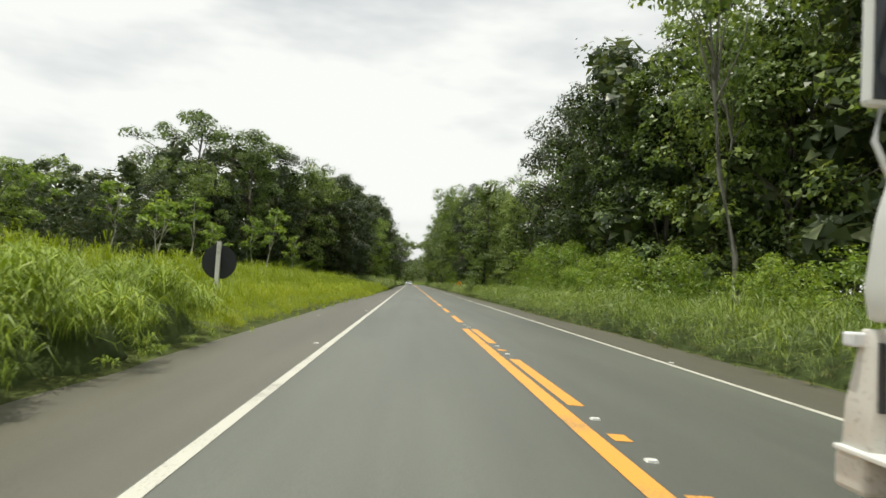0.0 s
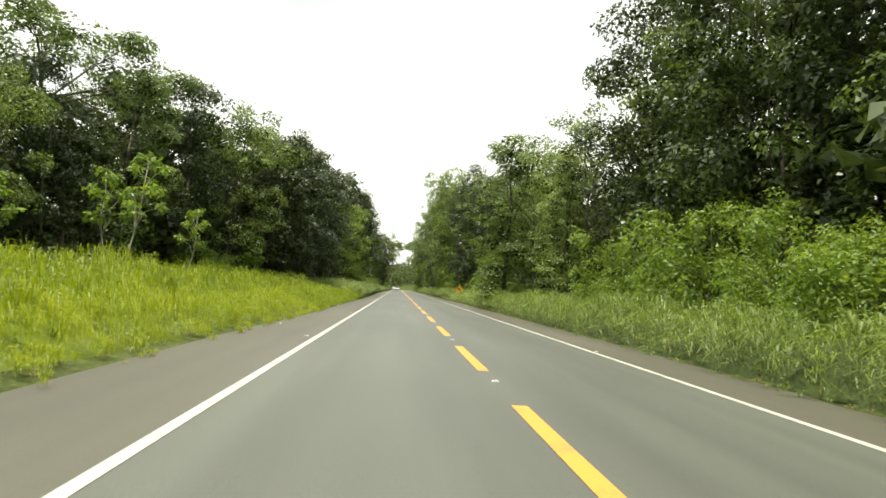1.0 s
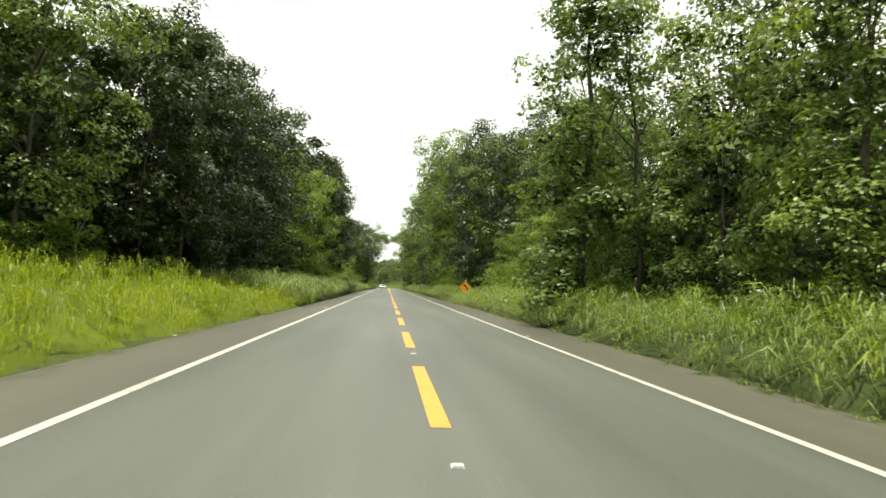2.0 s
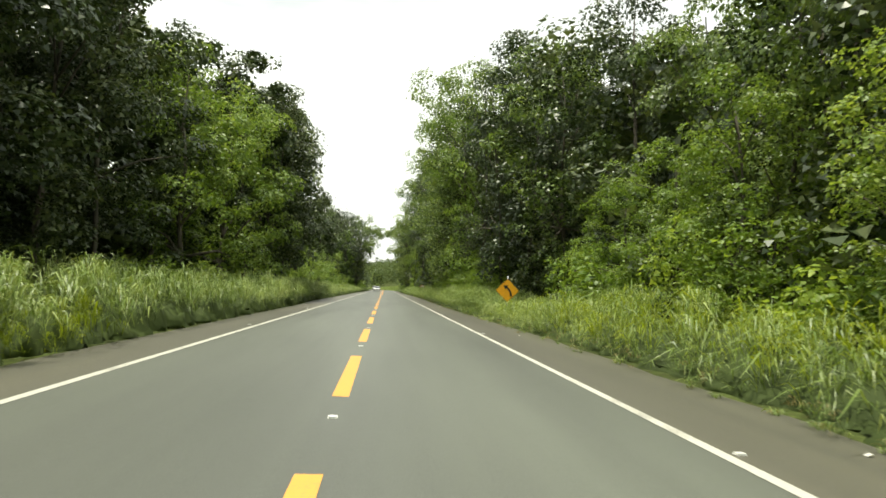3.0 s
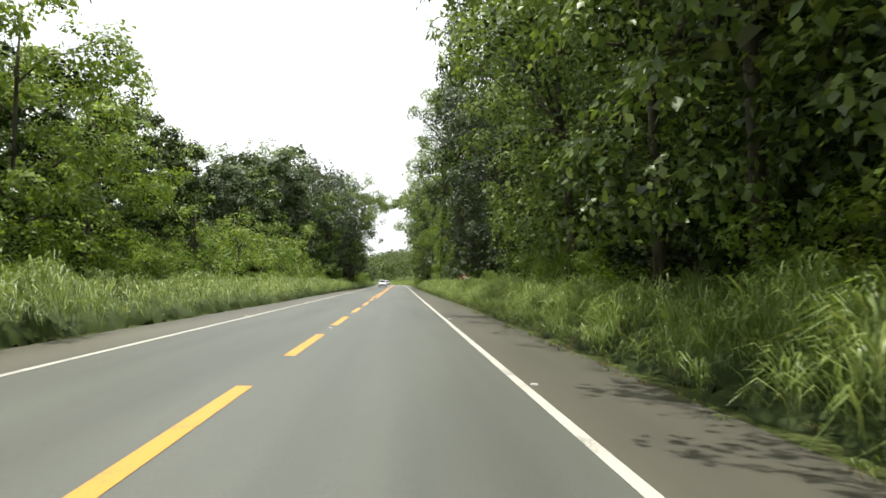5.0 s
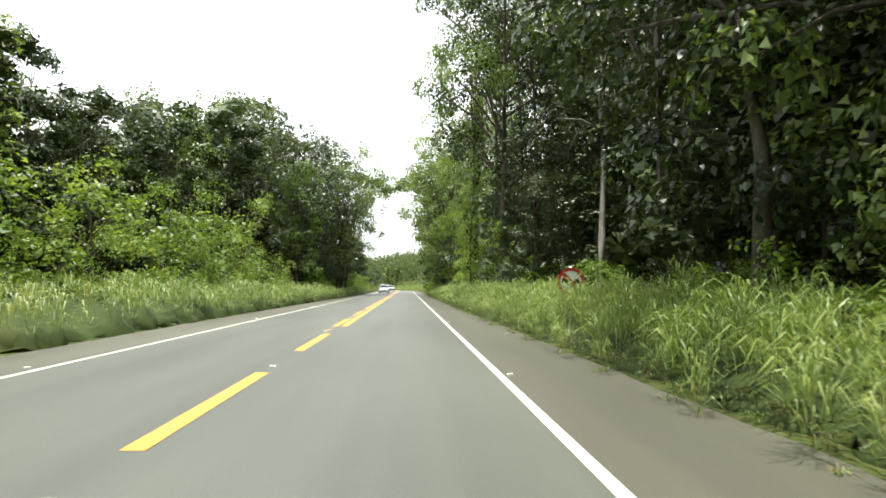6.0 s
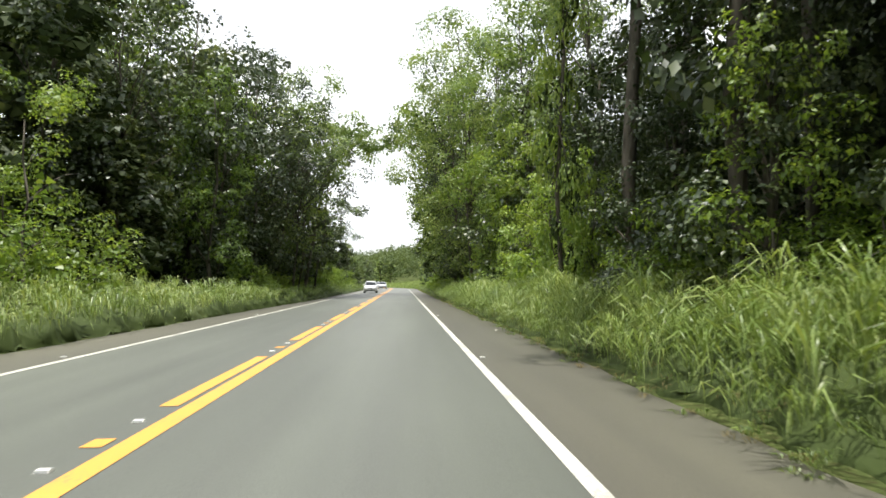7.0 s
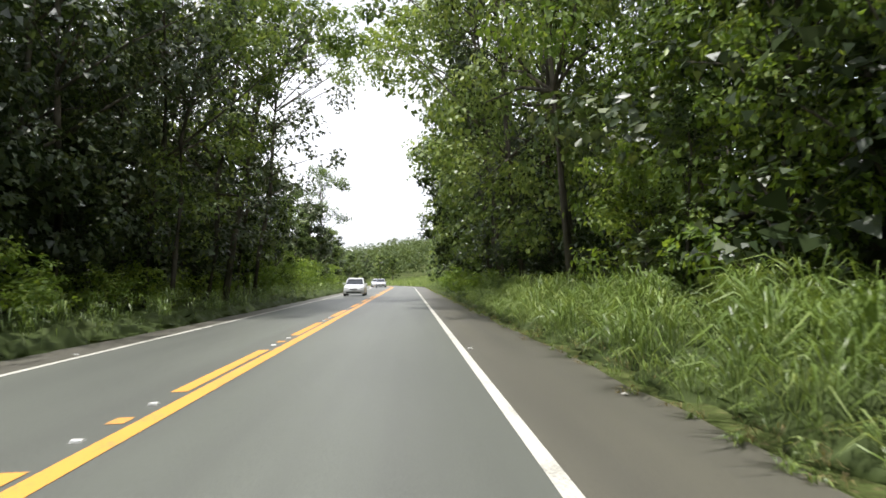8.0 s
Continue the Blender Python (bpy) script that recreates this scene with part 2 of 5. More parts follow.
def strip(name, o0, o1, s0, s1, lift, mat, step=4.0, across=1, wobble=0.0, outer=None):
    """A flat strip of the road between two offsets, following its camber; outer: stations of a ragged outer edge."""
    n = max(1, int(round((s1 - s0) / step)))
    vs, fs = [], []
    for i in range(n + 1):
        s = s0 + (s1 - s0) * i / n
        edge = o1
        if outer:
            edge = math.copysign(float(np.interp(s, [r[0] for r in outer], [r[1] for r in outer])) + 0.12, o1)
            edge += wobble * (noise.noise((s * 0.5, o1, 3.0)) + 0.7 * noise.noise((s * 2.1, o1, 8.0)))
        for j in range(across + 1):
            o = o0 + (edge - o0) * j / across
            x, y = on_road(s, o)
            vs.append((x, y, crown(o) + lift))
    w = across + 1
    for i in range(n):
        for j in range(across):
            a = i * w + j
            fs.append((a, a + 1, a + w + 1, a + w) if o1 > o0 else (a + 1, a, a + w, a + w + 1))
    return new(name, array_mesh(name, vs, fs, mat))


# ---- ground, road ----
xs = np.unique(np.concatenate([np.arange(-30, 30.1, 1.5), np.linspace(-600, -30, 30), np.linspace(30, 600, 30)]))
ys = np.unique(np.concatenate([np.arange(-30, 420, 3.0), np.linspace(-300, -30, 12), np.linspace(420, 1500, 40)]))
gx, gy = np.meshgrid(xs, ys)
gz = ground_z(gx, gy)
d_road = road_distance(gx, gy)
gz = gz + np.where(d_road > 6.5, 0.12 * np.sin(gx * 0.9 + gy * 0.37) * np.cos(gy * 0.53 - gx * 0.2), 0)
gz = np.where(d_road < 5.2, -0.20, gz)
gv = np.stack([gx.ravel(), gy.ravel(), gz.ravel()], 1)
ni, nj = gx.shape
ii, jj = np.meshgrid(np.arange(ni - 1), np.arange(nj - 1), indexing="ij")
a0 = (ii * nj + jj).ravel()
gf = np.stack([a0, a0 + 1, a0 + nj + 1, a0 + nj], 1)
ground = tagged(new("ground", array_mesh("ground", gv, gf, M_SOIL, True)), "dark soil with leaf litter under grass and forest", "ground", kind="structure")

road = strip("road", -3.55, 3.60, -60, ROAD_END, 0.0, M_LANE, 4.0, 8)
tagged(road, "grey two-lane asphalt road with faint wheel tracks", "road", kind="structure")
# where the grass begins, by stations
VERGE_LEFT = [(-20, 5.6), (10, 5.6), (14, 5.9), (36, 5.85), (50, 5.5), (60, 5.25), (92, 5.0), (128, 5.0), (143, 5.4), (185, 5.05), (200, 5.15), (230, 5.0), (245, 4.6), (252, 4.3), (340, 4.6)]
VERGE_RIGHT = [(-20, 5.4), (24, 5.5), (36, 5.2), (50, 5.4), (92, 5.45), (107, 5.6), (120, 5.4), (136, 5.3), (178, 5.65), (196, 5.55), (207, 5.35), (240, 5.25), (340, 5.3)]
for o0, o1, verge in ((-3.55, -6.0, VERGE_LEFT), (3.60, 5.75, VERGE_RIGHT)):
    sh = strip("road_shoulder", o0, o1, -60, ROAD_END, 0.0, M_SHOULDER, 0.5, 3, 0.12, verge)
    tagged(sh, "brownish worn asphalt shoulder beside the lane", "shoulder", kind="structure")

DASH_STEP, DASH_LENGTH, DASH_PHASE = 7.757, 4.55, 4.37
lines = thing("road_marking", "white edge lines and yellow centre lines painted on the asphalt", "road marking", kind="structure")
for o in (-3.452, 3.548):
    ln = strip("edge_line", o - 0.07, o + 0.07, -60, ROAD_END, 0.005, M_WHITE, 4.0)
    ln.parent = lines
SOLID_A, SOLID_B = DASH_PHASE + 2 * DASH_STEP, DASH_PHASE + 25 * DASH_STEP - DASH_LENGTH
for o, s0, s1 in ((-0.135, -60, SOLID_A), (0.135, SOLID_B, ROAD_END)):
    ln = strip("solid_centre_line", o - 0.098, o + 0.098, s0, s1, 0.005, M_YELLOW, 4.0)
    ln.parent = lines
k = -7
while DASH_PHASE + k * DASH_STEP < ROAD_END - 10:
    end = DASH_PHASE + k * DASH_STEP
    o = 0.135 if k <= 2 else (-0.135 if k >= 25 else 0.0)
    ln = strip("centre_dash", o - 0.098, o + 0.098, end - DASH_LENGTH, end, 0.005, M_YELLOW, 1.0)
    ln.parent = lines
    k += 1


# ---- plants ----
def leaf_blades(rng, p, nrm, out, size, droop, slim, flat):
    """Folded leaves at the points p: two triangles a leaf, or one where they are far off."""
    count = len(p)
    ax = np.cross(nrm, rng.normal(size=(count, 3)))
    ax += out * 0.5
    ax[:, 2] -= droop
    ax -= nrm * (ax * nrm).sum(1)[:, None]
    ax /= np.linalg.norm(ax, axis=1)[:, None] + 1e-9
    side = np.cross(nrm, ax)
    ln = size * rng.uniform(0.55, 1.4, count)[:, None]
    wd = ln * slim * rng.uniform(0.8, 1.2, count)[:, None]
    fold = ln * rng.uniform(0.02, 0.14, count)[:, None]
    mid = p + ax * ln * 0.45 + nrm * fold
    v = np.stack([p, mid + side * wd, p + ax * ln - nrm * fold * 0.6, mid - side * wd], 1)
    if flat:
        v = np.stack([v[:, 0] * 0.7 + v[:, 1] * 0.3, v[:, 1] * 0.15 + v[:, 2] * 0.85, v[:, 3] + (v[:, 3] - v[:, 1]) * 0.25], 1).reshape(-1, 3)
        return v, np.arange(count * 3).reshape(-1, 3)
    b = np.arange(count)[:, None] * 4
    return v.reshape(-1, 3), np.concatenate([b + np.array([[0, 1, 2]]), b + np.array([[0, 2, 3]])], 0)


def unit(a):
    return a / (np.linalg.norm(a, axis=1)[:, None] + 1e-9)


def leaf_cloud(rng, centres, radii, count, size, squash=0.85, droop=0.35, slim=0.3, wild=0.42, flat=False, pads=9, loose=0.12):
    """Leaves on the boughs of a crown: each lobe carries flat pads of twigs, thick with leaves on top and open below."""
    centres, radii = np.asarray(centres, float), np.asarray(radii, float)
    m = len(radii) * pads
    own = np.repeat(np.arange(len(radii)), pads)
    d = rng.normal(size=(m, 3))
    d[:, 2] += 0.12
    d = unit(d)
    pc = centres[own] + d * (radii[own] * rng.uniform(0.62, 0.86, m))[:, None] * np.array([1, 1, squash])
    pr = radii[own] * rng.uniform(0.30, 0.52, m)
    which = rng.choice(m, count, p=pr ** 2 / (pr ** 2).sum())
    u = rng.normal(size=(count, 3)) + d[which] * 0.7
    u[:, 2] += 0.3
    u = unit(u)
    reach = np.where(rng.random(count) < loose, rng.uniform(1.0, 1.55, count), rng.uniform(0.72, 1.06, count))
    p = pc[which] + u * (pr[which] * reach)[:, None] * np.array([1, 1, 0.62])
    nrm = unit(u * 0.7 + d[which] * 0.25 + rng.normal(size=(count, 3)) * wild + np.array([0, 0, 0.5]))
    return leaf_blades(rng, p, nrm, u, size, droop, slim, flat)


def ball(level):
    bm = bmesh.new()
    bmesh.ops.create_icosphere(bm, subdivisions=level, radius=1.0)
    bm.verts.ensure_lookup_table()
    v = np.array([q.co for q in bm.verts])
    f = np.array([[q.index for q in face.verts] for face in bm.faces])
    bm.free()
    return v, f


BALLS = {1: ball(1), 2: ball(2)}


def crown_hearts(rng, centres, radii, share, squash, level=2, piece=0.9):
    """Added filling that closes each lobe: broken pieces round its middle, tilted every way."""
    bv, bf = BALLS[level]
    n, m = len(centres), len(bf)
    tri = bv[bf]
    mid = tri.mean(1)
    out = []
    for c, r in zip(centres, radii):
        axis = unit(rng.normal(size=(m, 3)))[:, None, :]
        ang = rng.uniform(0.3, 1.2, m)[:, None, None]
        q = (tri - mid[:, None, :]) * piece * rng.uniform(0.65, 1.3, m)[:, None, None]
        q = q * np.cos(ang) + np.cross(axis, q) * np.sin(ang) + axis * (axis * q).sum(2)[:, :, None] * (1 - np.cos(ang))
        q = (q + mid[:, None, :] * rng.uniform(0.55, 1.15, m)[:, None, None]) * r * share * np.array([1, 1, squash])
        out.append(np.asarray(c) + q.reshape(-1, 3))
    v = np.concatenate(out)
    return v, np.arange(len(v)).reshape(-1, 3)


def trunk_mesh(rng, height, radius, mat, lobes, lean=0.0, branches=6, start=0.35, sides=7):
    bm = bmesh.new()
    top = Vector((lean * height + rng.normal() * 0.2, rng.normal() * 0.25, height))
    pts = []
    for i in range(6):
        f = i / 5
        wob = 0.012 * height
        pts.append((top.x * f * f + (rng.normal() * wob if 0 < i < 5 else 0), top.y * f + (rng.normal() * wob if 0 < i < 5 else 0), height * f - (0.3 if i == 0 else 0)))
    tube(bm, pts, [radius * (1.25 if i == 0 else 1.0 - 0.75 * i / 5) for i in range(6)], sides)
    order = sorted(range(len(lobes)), key=lambda q: rng.random())[:branches]
    for q in order:
        c = lobes[q]
        f = min(0.92, max(start, c[2] / height - rng.uniform(0.12, 0.3)))
        i = min(4, int(f * 5))
        g = f * 5 - i
        a = Vector(pts[i]).lerp(Vector(pts[i + 1]), g)
        b = Vector(c)
        m = a.lerp(b, 0.5) + Vector((rng.normal() * 0.2, rng.normal() * 0.2, 0.25))
        r0 = radius * (1 - 0.75 * f) * 0.6
        first = len(bm.verts)
        tube(bm, [a, m, b], [r0, r0 * 0.65, r0 * 0.25], 5)
        bm.verts.ensure_lookup_table()      # grown together with the trunk
        bm.faces.new((bm.verts[i * sides], bm.verts[first], bm.verts[first + 2]))
    me = bpy.data.meshes.new("trunk")
    bm.to_mesh(me)
    bm.free()
    me.materials.append(mat)
    me.shade_smooth()
    return me


PLANTS = {}
#        own height, leaves, leaf size, squash
KINDS = {
    "edge": (14.0, 7000, 0.27, 0.64),
    "forest": (20.0, 7600, 0.30, 0.62),
    "airy": (20.0, 8600, 0.27, 0.62),
    "fresh": (12.0, 7600, 0.24, 0.68),
    "back": (20.0, 1700, 0.32, 0.75),
    "umbrella": (18.0, 10500, 0.25, 0.5),
    "arch": (18.0, 7000, 0.24, 0.5),
    "vine": (12.0, 9000, 0.11, 1.0),
    "sapling": (7.2, 420, 0.36, 0.42),
    "shrub": (2.9, 1700, 0.135, 0.85),
    "bush": (5.0, 3400, 0.145, 0.8),
    "thicket": (9.0, 9500, 0.16, 0.8),
    "skirt": (4.0, 1700, 0.16, 0.75),
    "bare": (14.0, 900, 0.30, 0.7),
    "sprig": (2.6, 900, 0.14, 0.6),
    "spray": (7.0, 3600, 0.15, 0.34),
}
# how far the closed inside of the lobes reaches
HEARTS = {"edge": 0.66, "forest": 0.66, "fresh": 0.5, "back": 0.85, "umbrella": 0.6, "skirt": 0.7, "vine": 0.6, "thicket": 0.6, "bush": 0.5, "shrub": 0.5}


def plant_meshes(kind, seed, lite=False, fine=False):
    """Trunk and crown meshes of one kind of plant, made once and shared."""
    key = (kind, seed, lite, fine)
    if key in PLANTS:
        return PLANTS[key]
    rng = np.random.default_rng(seed * 17 + sum(ord(c) for c in kind) * 131)
    own, n, size, squash = KINDS[kind]
    if lite:      # far from the camera's way: fewer, larger leaves
        n, size = int(n * 0.45), size * 1.35
    lobes, radii, slim, droop = [], [], 0.34, 0.35

    def lobe(r, z, a, rad):
        lobes.append((r * math.cos(a), r * math.sin(a), z))
        radii.append(rad)

    def turn():
        return rng.uniform(0, 2 * math.pi)

    if kind == "edge":            # leafy from near the ground to the top
        for i in range(19):
            z = 1.4 + 11.0 * (i + rng.random()) / 19
            lobe(3.7 * (1 - 0.82 * z / 13.0) * rng.uniform(0.55, 1.05), z, i * 2.4 + rng.normal() * 0.4, rng.uniform(0.9, 1.75))
        tm = trunk_mesh(rng, 12.0, 0.22, M_BARK, lobes, 0, 7, 0.2)
        mat = M_LEAF_DARK_SHADE if seed % 2 else M_LEAF
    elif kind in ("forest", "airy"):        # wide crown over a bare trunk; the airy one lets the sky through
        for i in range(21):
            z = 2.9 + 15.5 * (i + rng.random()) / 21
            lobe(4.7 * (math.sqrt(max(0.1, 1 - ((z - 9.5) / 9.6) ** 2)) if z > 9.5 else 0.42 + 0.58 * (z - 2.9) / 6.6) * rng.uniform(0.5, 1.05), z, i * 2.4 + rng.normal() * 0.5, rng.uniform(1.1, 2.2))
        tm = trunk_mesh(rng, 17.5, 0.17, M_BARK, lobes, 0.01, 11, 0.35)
        mat = M_LEAF_DARK_SHADE if seed % 2 else (M_LEAF_FRESH if seed == 4 else M_LEAF)
    elif kind == "fresh":         # rounded light green tree
        for i in range(20):
            z = 1.6 + 9.2 * (i + rng.random()) / 20
            lobe(3.0 * math.sqrt(max(0.1, 1 - ((z - 6) / 6.2) ** 2)) * rng.uniform(0.5, 1.0), z, i * 2.4 + rng.normal() * 0.5, rng.uniform(0.8, 1.45))
        tm = trunk_mesh(rng, 10.0, 0.16, M_BARK, lobes, 0, 8, 0.2)
        mat = M_LEAF_FRESH
    elif kind == "back":          # inner forest, its shade in the leaf colour
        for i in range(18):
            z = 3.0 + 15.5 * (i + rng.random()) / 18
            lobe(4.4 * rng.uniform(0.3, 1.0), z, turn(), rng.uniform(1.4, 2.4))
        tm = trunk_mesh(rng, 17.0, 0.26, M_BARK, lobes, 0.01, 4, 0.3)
        mat = M_LEAF_DARK_SHADE
    elif kind == "umbrella":      # spreading tree with open layers
        for i in range(24):
            r = 6.2 * math.sqrt(rng.random())
            lobe(r, 16.6 - 0.085 * r * r + rng.choice([0.0, -2.2, -4.4], p=[0.55, 0.3, 0.15]) + rng.uniform(-0.5, 0.5), turn(), rng.uniform(1.1, 1.8))
        tm = trunk_mesh(rng, 15.0, 0.26, M_BARK, lobes, 0, 18, 0.45)
        mat = M_LEAF
    elif kind == "arch":          # long boughs that reach over the road in one thin layer
        for i in range(22):
            r = 6.6 * math.sqrt(rng.random())
            lobe(r, 16.8 - 0.02 * r * r + rng.choice([0.0, -1.3]) + rng.uniform(-0.4, 0.4), turn(), rng.uniform(0.7, 1.25))
        tm = trunk_mesh(rng, 15.6, 0.2, M_BARK, lobes, 0, 20, 0.6)
        mat = M_LEAF
    elif kind == "vine":          # trunk wrapped in climbers
        for i in range(22):
            z = 0.8 + 10.6 * (i + rng.random()) / 22
            lobe((0.8 if z < 9 else 0.55) * rng.uniform(0.2, 1.0), z, turn(), rng.uniform(0.5, 1.0))
        tm = trunk_mesh(rng, 11.0, 0.1, M_BARK, lobes, 0, 4, 0.3)
        mat, droop = (M_LEAF_FRESH if seed == 0 else M_LEAF), 0.8
    elif kind == "sapling":       # slender pale stem with a few leaf tufts
        for i in range(9):
            z = 3.6 + 3.2 * (i + rng.random()) / 9
            lobe(rng.uniform(0.7, 1.7) * (1.35 - z / 9), z, i * 2.4, rng.uniform(0.34, 0.58))
        tm = trunk_mesh(rng, 6.6, 0.07, M_BARK_WHITE, lobes, 0.0, 9, 0.42, 6)
        mat, slim = M_LEAF_BRIGHT, 0.26
    elif kind == "shrub":         # dome of leaves
        for i in range(14):
            r = 1.35 * math.sqrt(rng.random())
            lobe(r, 0.5 + (2.2 - 0.6 * r) * rng.random(), turn(), rng.uniform(0.35, 0.72))
        tm = trunk_mesh(rng, 2.0, 0.05, M_BARK, lobes, 0, 8, 0.1, 5)
        mat = M_LEAF_BRIGHT
    elif kind == "bush":          # big feathery bush
        for i in range(24):
            r = 2.1 * math.sqrt(rng.random())
            lobe(r, 0.6 + (4.1 - 0.62 * r) * rng.random(), turn(), rng.uniform(0.45, 0.9))
        tm = trunk_mesh(rng, 3.6, 0.07, M_BARK, lobes, 0, 12, 0.1, 5)
        mat, slim = M_LEAF_BRIGHT, 0.22
    elif kind == "thicket":       # tall feathery bush, leafy to the ground
        for i in range(34):
            r = 3.3 * math.sqrt(rng.random())
            lobe(r, 0.8 + (7.4 - 0.62 * r * r) * rng.random(), turn(), rng.uniform(0.7, 1.25))
        tm = trunk_mesh(rng, 6.5, 0.09, M_BARK, lobes, 0, 14, 0.1, 5)
        mat, slim = M_LEAF_FRESH, 0.24
    elif kind == "skirt":         # undergrowth beneath the trees, its shade put into the leaf colour
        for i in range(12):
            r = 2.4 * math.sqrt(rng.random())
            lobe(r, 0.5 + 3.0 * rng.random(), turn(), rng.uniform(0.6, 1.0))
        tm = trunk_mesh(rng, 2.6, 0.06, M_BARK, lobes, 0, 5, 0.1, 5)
        mat = M_LEAF_DARK_SHADE
    elif kind == "bare":          # tall pale trunk, sparse crown
        for i in range(12):
            lobe(rng.uniform(0.6, 2.6), rng.uniform(9.0, 13.4), i * 2.4, rng.uniform(0.6, 1.0))
        tm = trunk_mesh(rng, 13.0, 0.17 if seed == 0 else 0.12, M_BARK_PALE, lobes, -0.03, 12, 0.55, 8)
        mat = M_LEAF
    elif kind == "sprig":         # upright shoots with large leaves
        for i in range(9):
            lobe(rng.uniform(0.1, 0.9), rng.uniform(0.9, 2.4), i * 2.4, rng.uniform(0.2, 0.4))
        tm = trunk_mesh(rng, 2.0, 0.03, M_BARK, lobes, 0, 9, 0.05, 5)
        mat, slim = M_LEAF_BRIGHT, 0.2
    elif kind == "spray":         # layered sprays of bright leaves on thin boughs
        for i in range(26):
            z = 1.2 + 5.7 * (i + rng.random()) / 26
            lobe(rng.uniform(0.4, 1.0) * (2.3 - 1.5 * abs(z / 7.0 - 0.5)), z, i * 2.4 + rng.normal() * 0.5, rng.uniform(0.45, 0.8))
        tm = trunk_mesh(rng, 6.4, 0.06, M_BARK, lobes, 0, 20, 0.1, 5)
        mat, slim, droop = M_LEAF_BRIGHT, 0.26, 0.15
    small = not fine and kind not in ("shrub", "bush", "sapling", "sprig", "spray", "vine")
    if fine:      # close to the camera
        size, n = size * 0.66, int(n * 1.3)
    v, f = leaf_cloud(rng, lobes, radii, n, size, squash, droop, slim, 0.36, small)
    outer = len(f)
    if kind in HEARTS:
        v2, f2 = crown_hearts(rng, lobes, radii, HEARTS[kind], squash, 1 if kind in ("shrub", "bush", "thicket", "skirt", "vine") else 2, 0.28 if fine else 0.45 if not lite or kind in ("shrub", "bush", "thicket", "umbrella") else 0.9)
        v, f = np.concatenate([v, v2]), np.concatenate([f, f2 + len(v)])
    # the filling is dark, as shade, except in bushes, thickets and shrubs
    PLANTS[key] = (tm, array_mesh("crown", v, f, mat, False, mat if kind in ("thicket", "bush", "shrub") else M_CROWN_SHADE, outer))
    return PLANTS[key]


LABELS = {
    "edge": ("tree", "leafy green tree at the forest edge beside the grass verge", "tree"),
    "forest": ("tree", "tall dark green forest tree with branches over the verge", "tree"),
    "airy": ("tree", "tall roadside tree with an open crown over the road", "tree"),
    "fresh": ("tree", "rounded light green tree in front of the darker forest", "tree"),
    "umbrella": ("tree", "spreading green tree with an open layered crown", "tree"),
    "arch": ("tree", "tall tree whose long boughs arch over the road", "tree"),
    "vine": ("tree", "narrow tree trunk wrapped in hanging green climbers", "tree"),
    "sapling": ("sapling", "slender young tree with pale stem and bright leaf tufts", "tree"),
    "shrub": ("shrub", "bright green leafy shrub growing behind the tall grass", "shrub"),
    "bush": ("bush", "large feathery light green bush on the grassy verge", "bush"),
    "thicket": ("bush", "tall feathery light green bush on the sunny verge", "bush"),
    "skirt": ("undergrowth", "dark shaded undergrowth bush beneath the forest trees", "bush"),
    "bare": ("tree", "tall tree with a bare pale trunk and sparse crown", "tree"),
    "sprig": ("shrub", "upright shoots with large bright leaves above the grass", "shrub"),
    "spray": ("young_tree", "young tree with layered sprays of sunlit yellow-green leaves", "tree"),
}


def far_off(x, y):
    return y > 264 or x < (-13.8 if 88 < y < 130 else -18.0 if 162 < y < 190 else -32.0 if y < 88 else -11.2) or x > (20.0 if 188 < y < 216 else 15.5)


def plant(kind, seed, x, y, height, width=1.0, lean=0.0):
    """Sets one plant; height in metres, width as a factor on the kind's own spread, lean in degrees towards +x."""
    lite = far_off(x, y) or (kind == "edge" and abs(x) > 11.5 and not (195 < y < 262 or 88 < y < 150))
    tm, cm = plant_meshes(kind, seed % 4 if lite else seed, lite, not lite and ((0 < x < 10.4 and 90 < y < 262) or (x > 0 and 198 < y < 262) or (x < 0 and 104 < y < 128 and kind == "fresh")) and kind in ("forest", "airy", "edge", "fresh"))
    name, label, cat = LABELS[kind]
    s = height / KINDS[kind][0]
    m = pose(x, y, float(ground_z(x, y)) - 0.05, 0, lean, 0) @ pose(0, 0, 0, 0, 0, random.uniform(0, 360)) @ Matrix.Diagonal((s * width, s * width, s, 1))
    group = {"sapling": "saplings on the verge", "shrub": "roadside shrubs", "sprig": "roadside shrubs", "bush": "roadside shrubs", "thicket": "roadside shrubs", "skirt": "forest undergrowth"}.get(kind, "roadside forest trees")
    ob = thing(name, label, cat, m, group)
    for pn, me in (("trunk", tm), ("crown", cm)):
        c = new(pn, me)
        c.parent = ob
    return ob


def along(table, y):
    return float(np.interp(y, [r[0] for r in table], [r[1] for r in table]))


# forest edge by stations along the road: distance from the centre line, height
EDGE_LEFT = [(-20, 24), (40, 24), (62, 21), (80, 17), (94, 11.6), (105, 10.6), (150, 10.2), (155, 11), (160, 15), (180, 17), (205, 17), (225, 15), (238, 11.6), (248, 9.4), (290, 9.2), (318, 8.8), (334, 10), (350, 15), (420, 18)]
TOP_LEFT = [(-20, 5.5), (40, 4.8), (45, 5.8), (56, 9.0), (66, 13), (74, 16), (84, 16.5), (92, 16.5), (100, 17), (115, 17.6), (126, 18.4), (152, 19), (160, 15), (205, 14.8), (215, 14.2), (222, 15.5), (230, 18.5), (240, 21.5), (256, 23.5), (280, 21), (288, 14), (300, 12), (330, 8.5), (420, 8)]
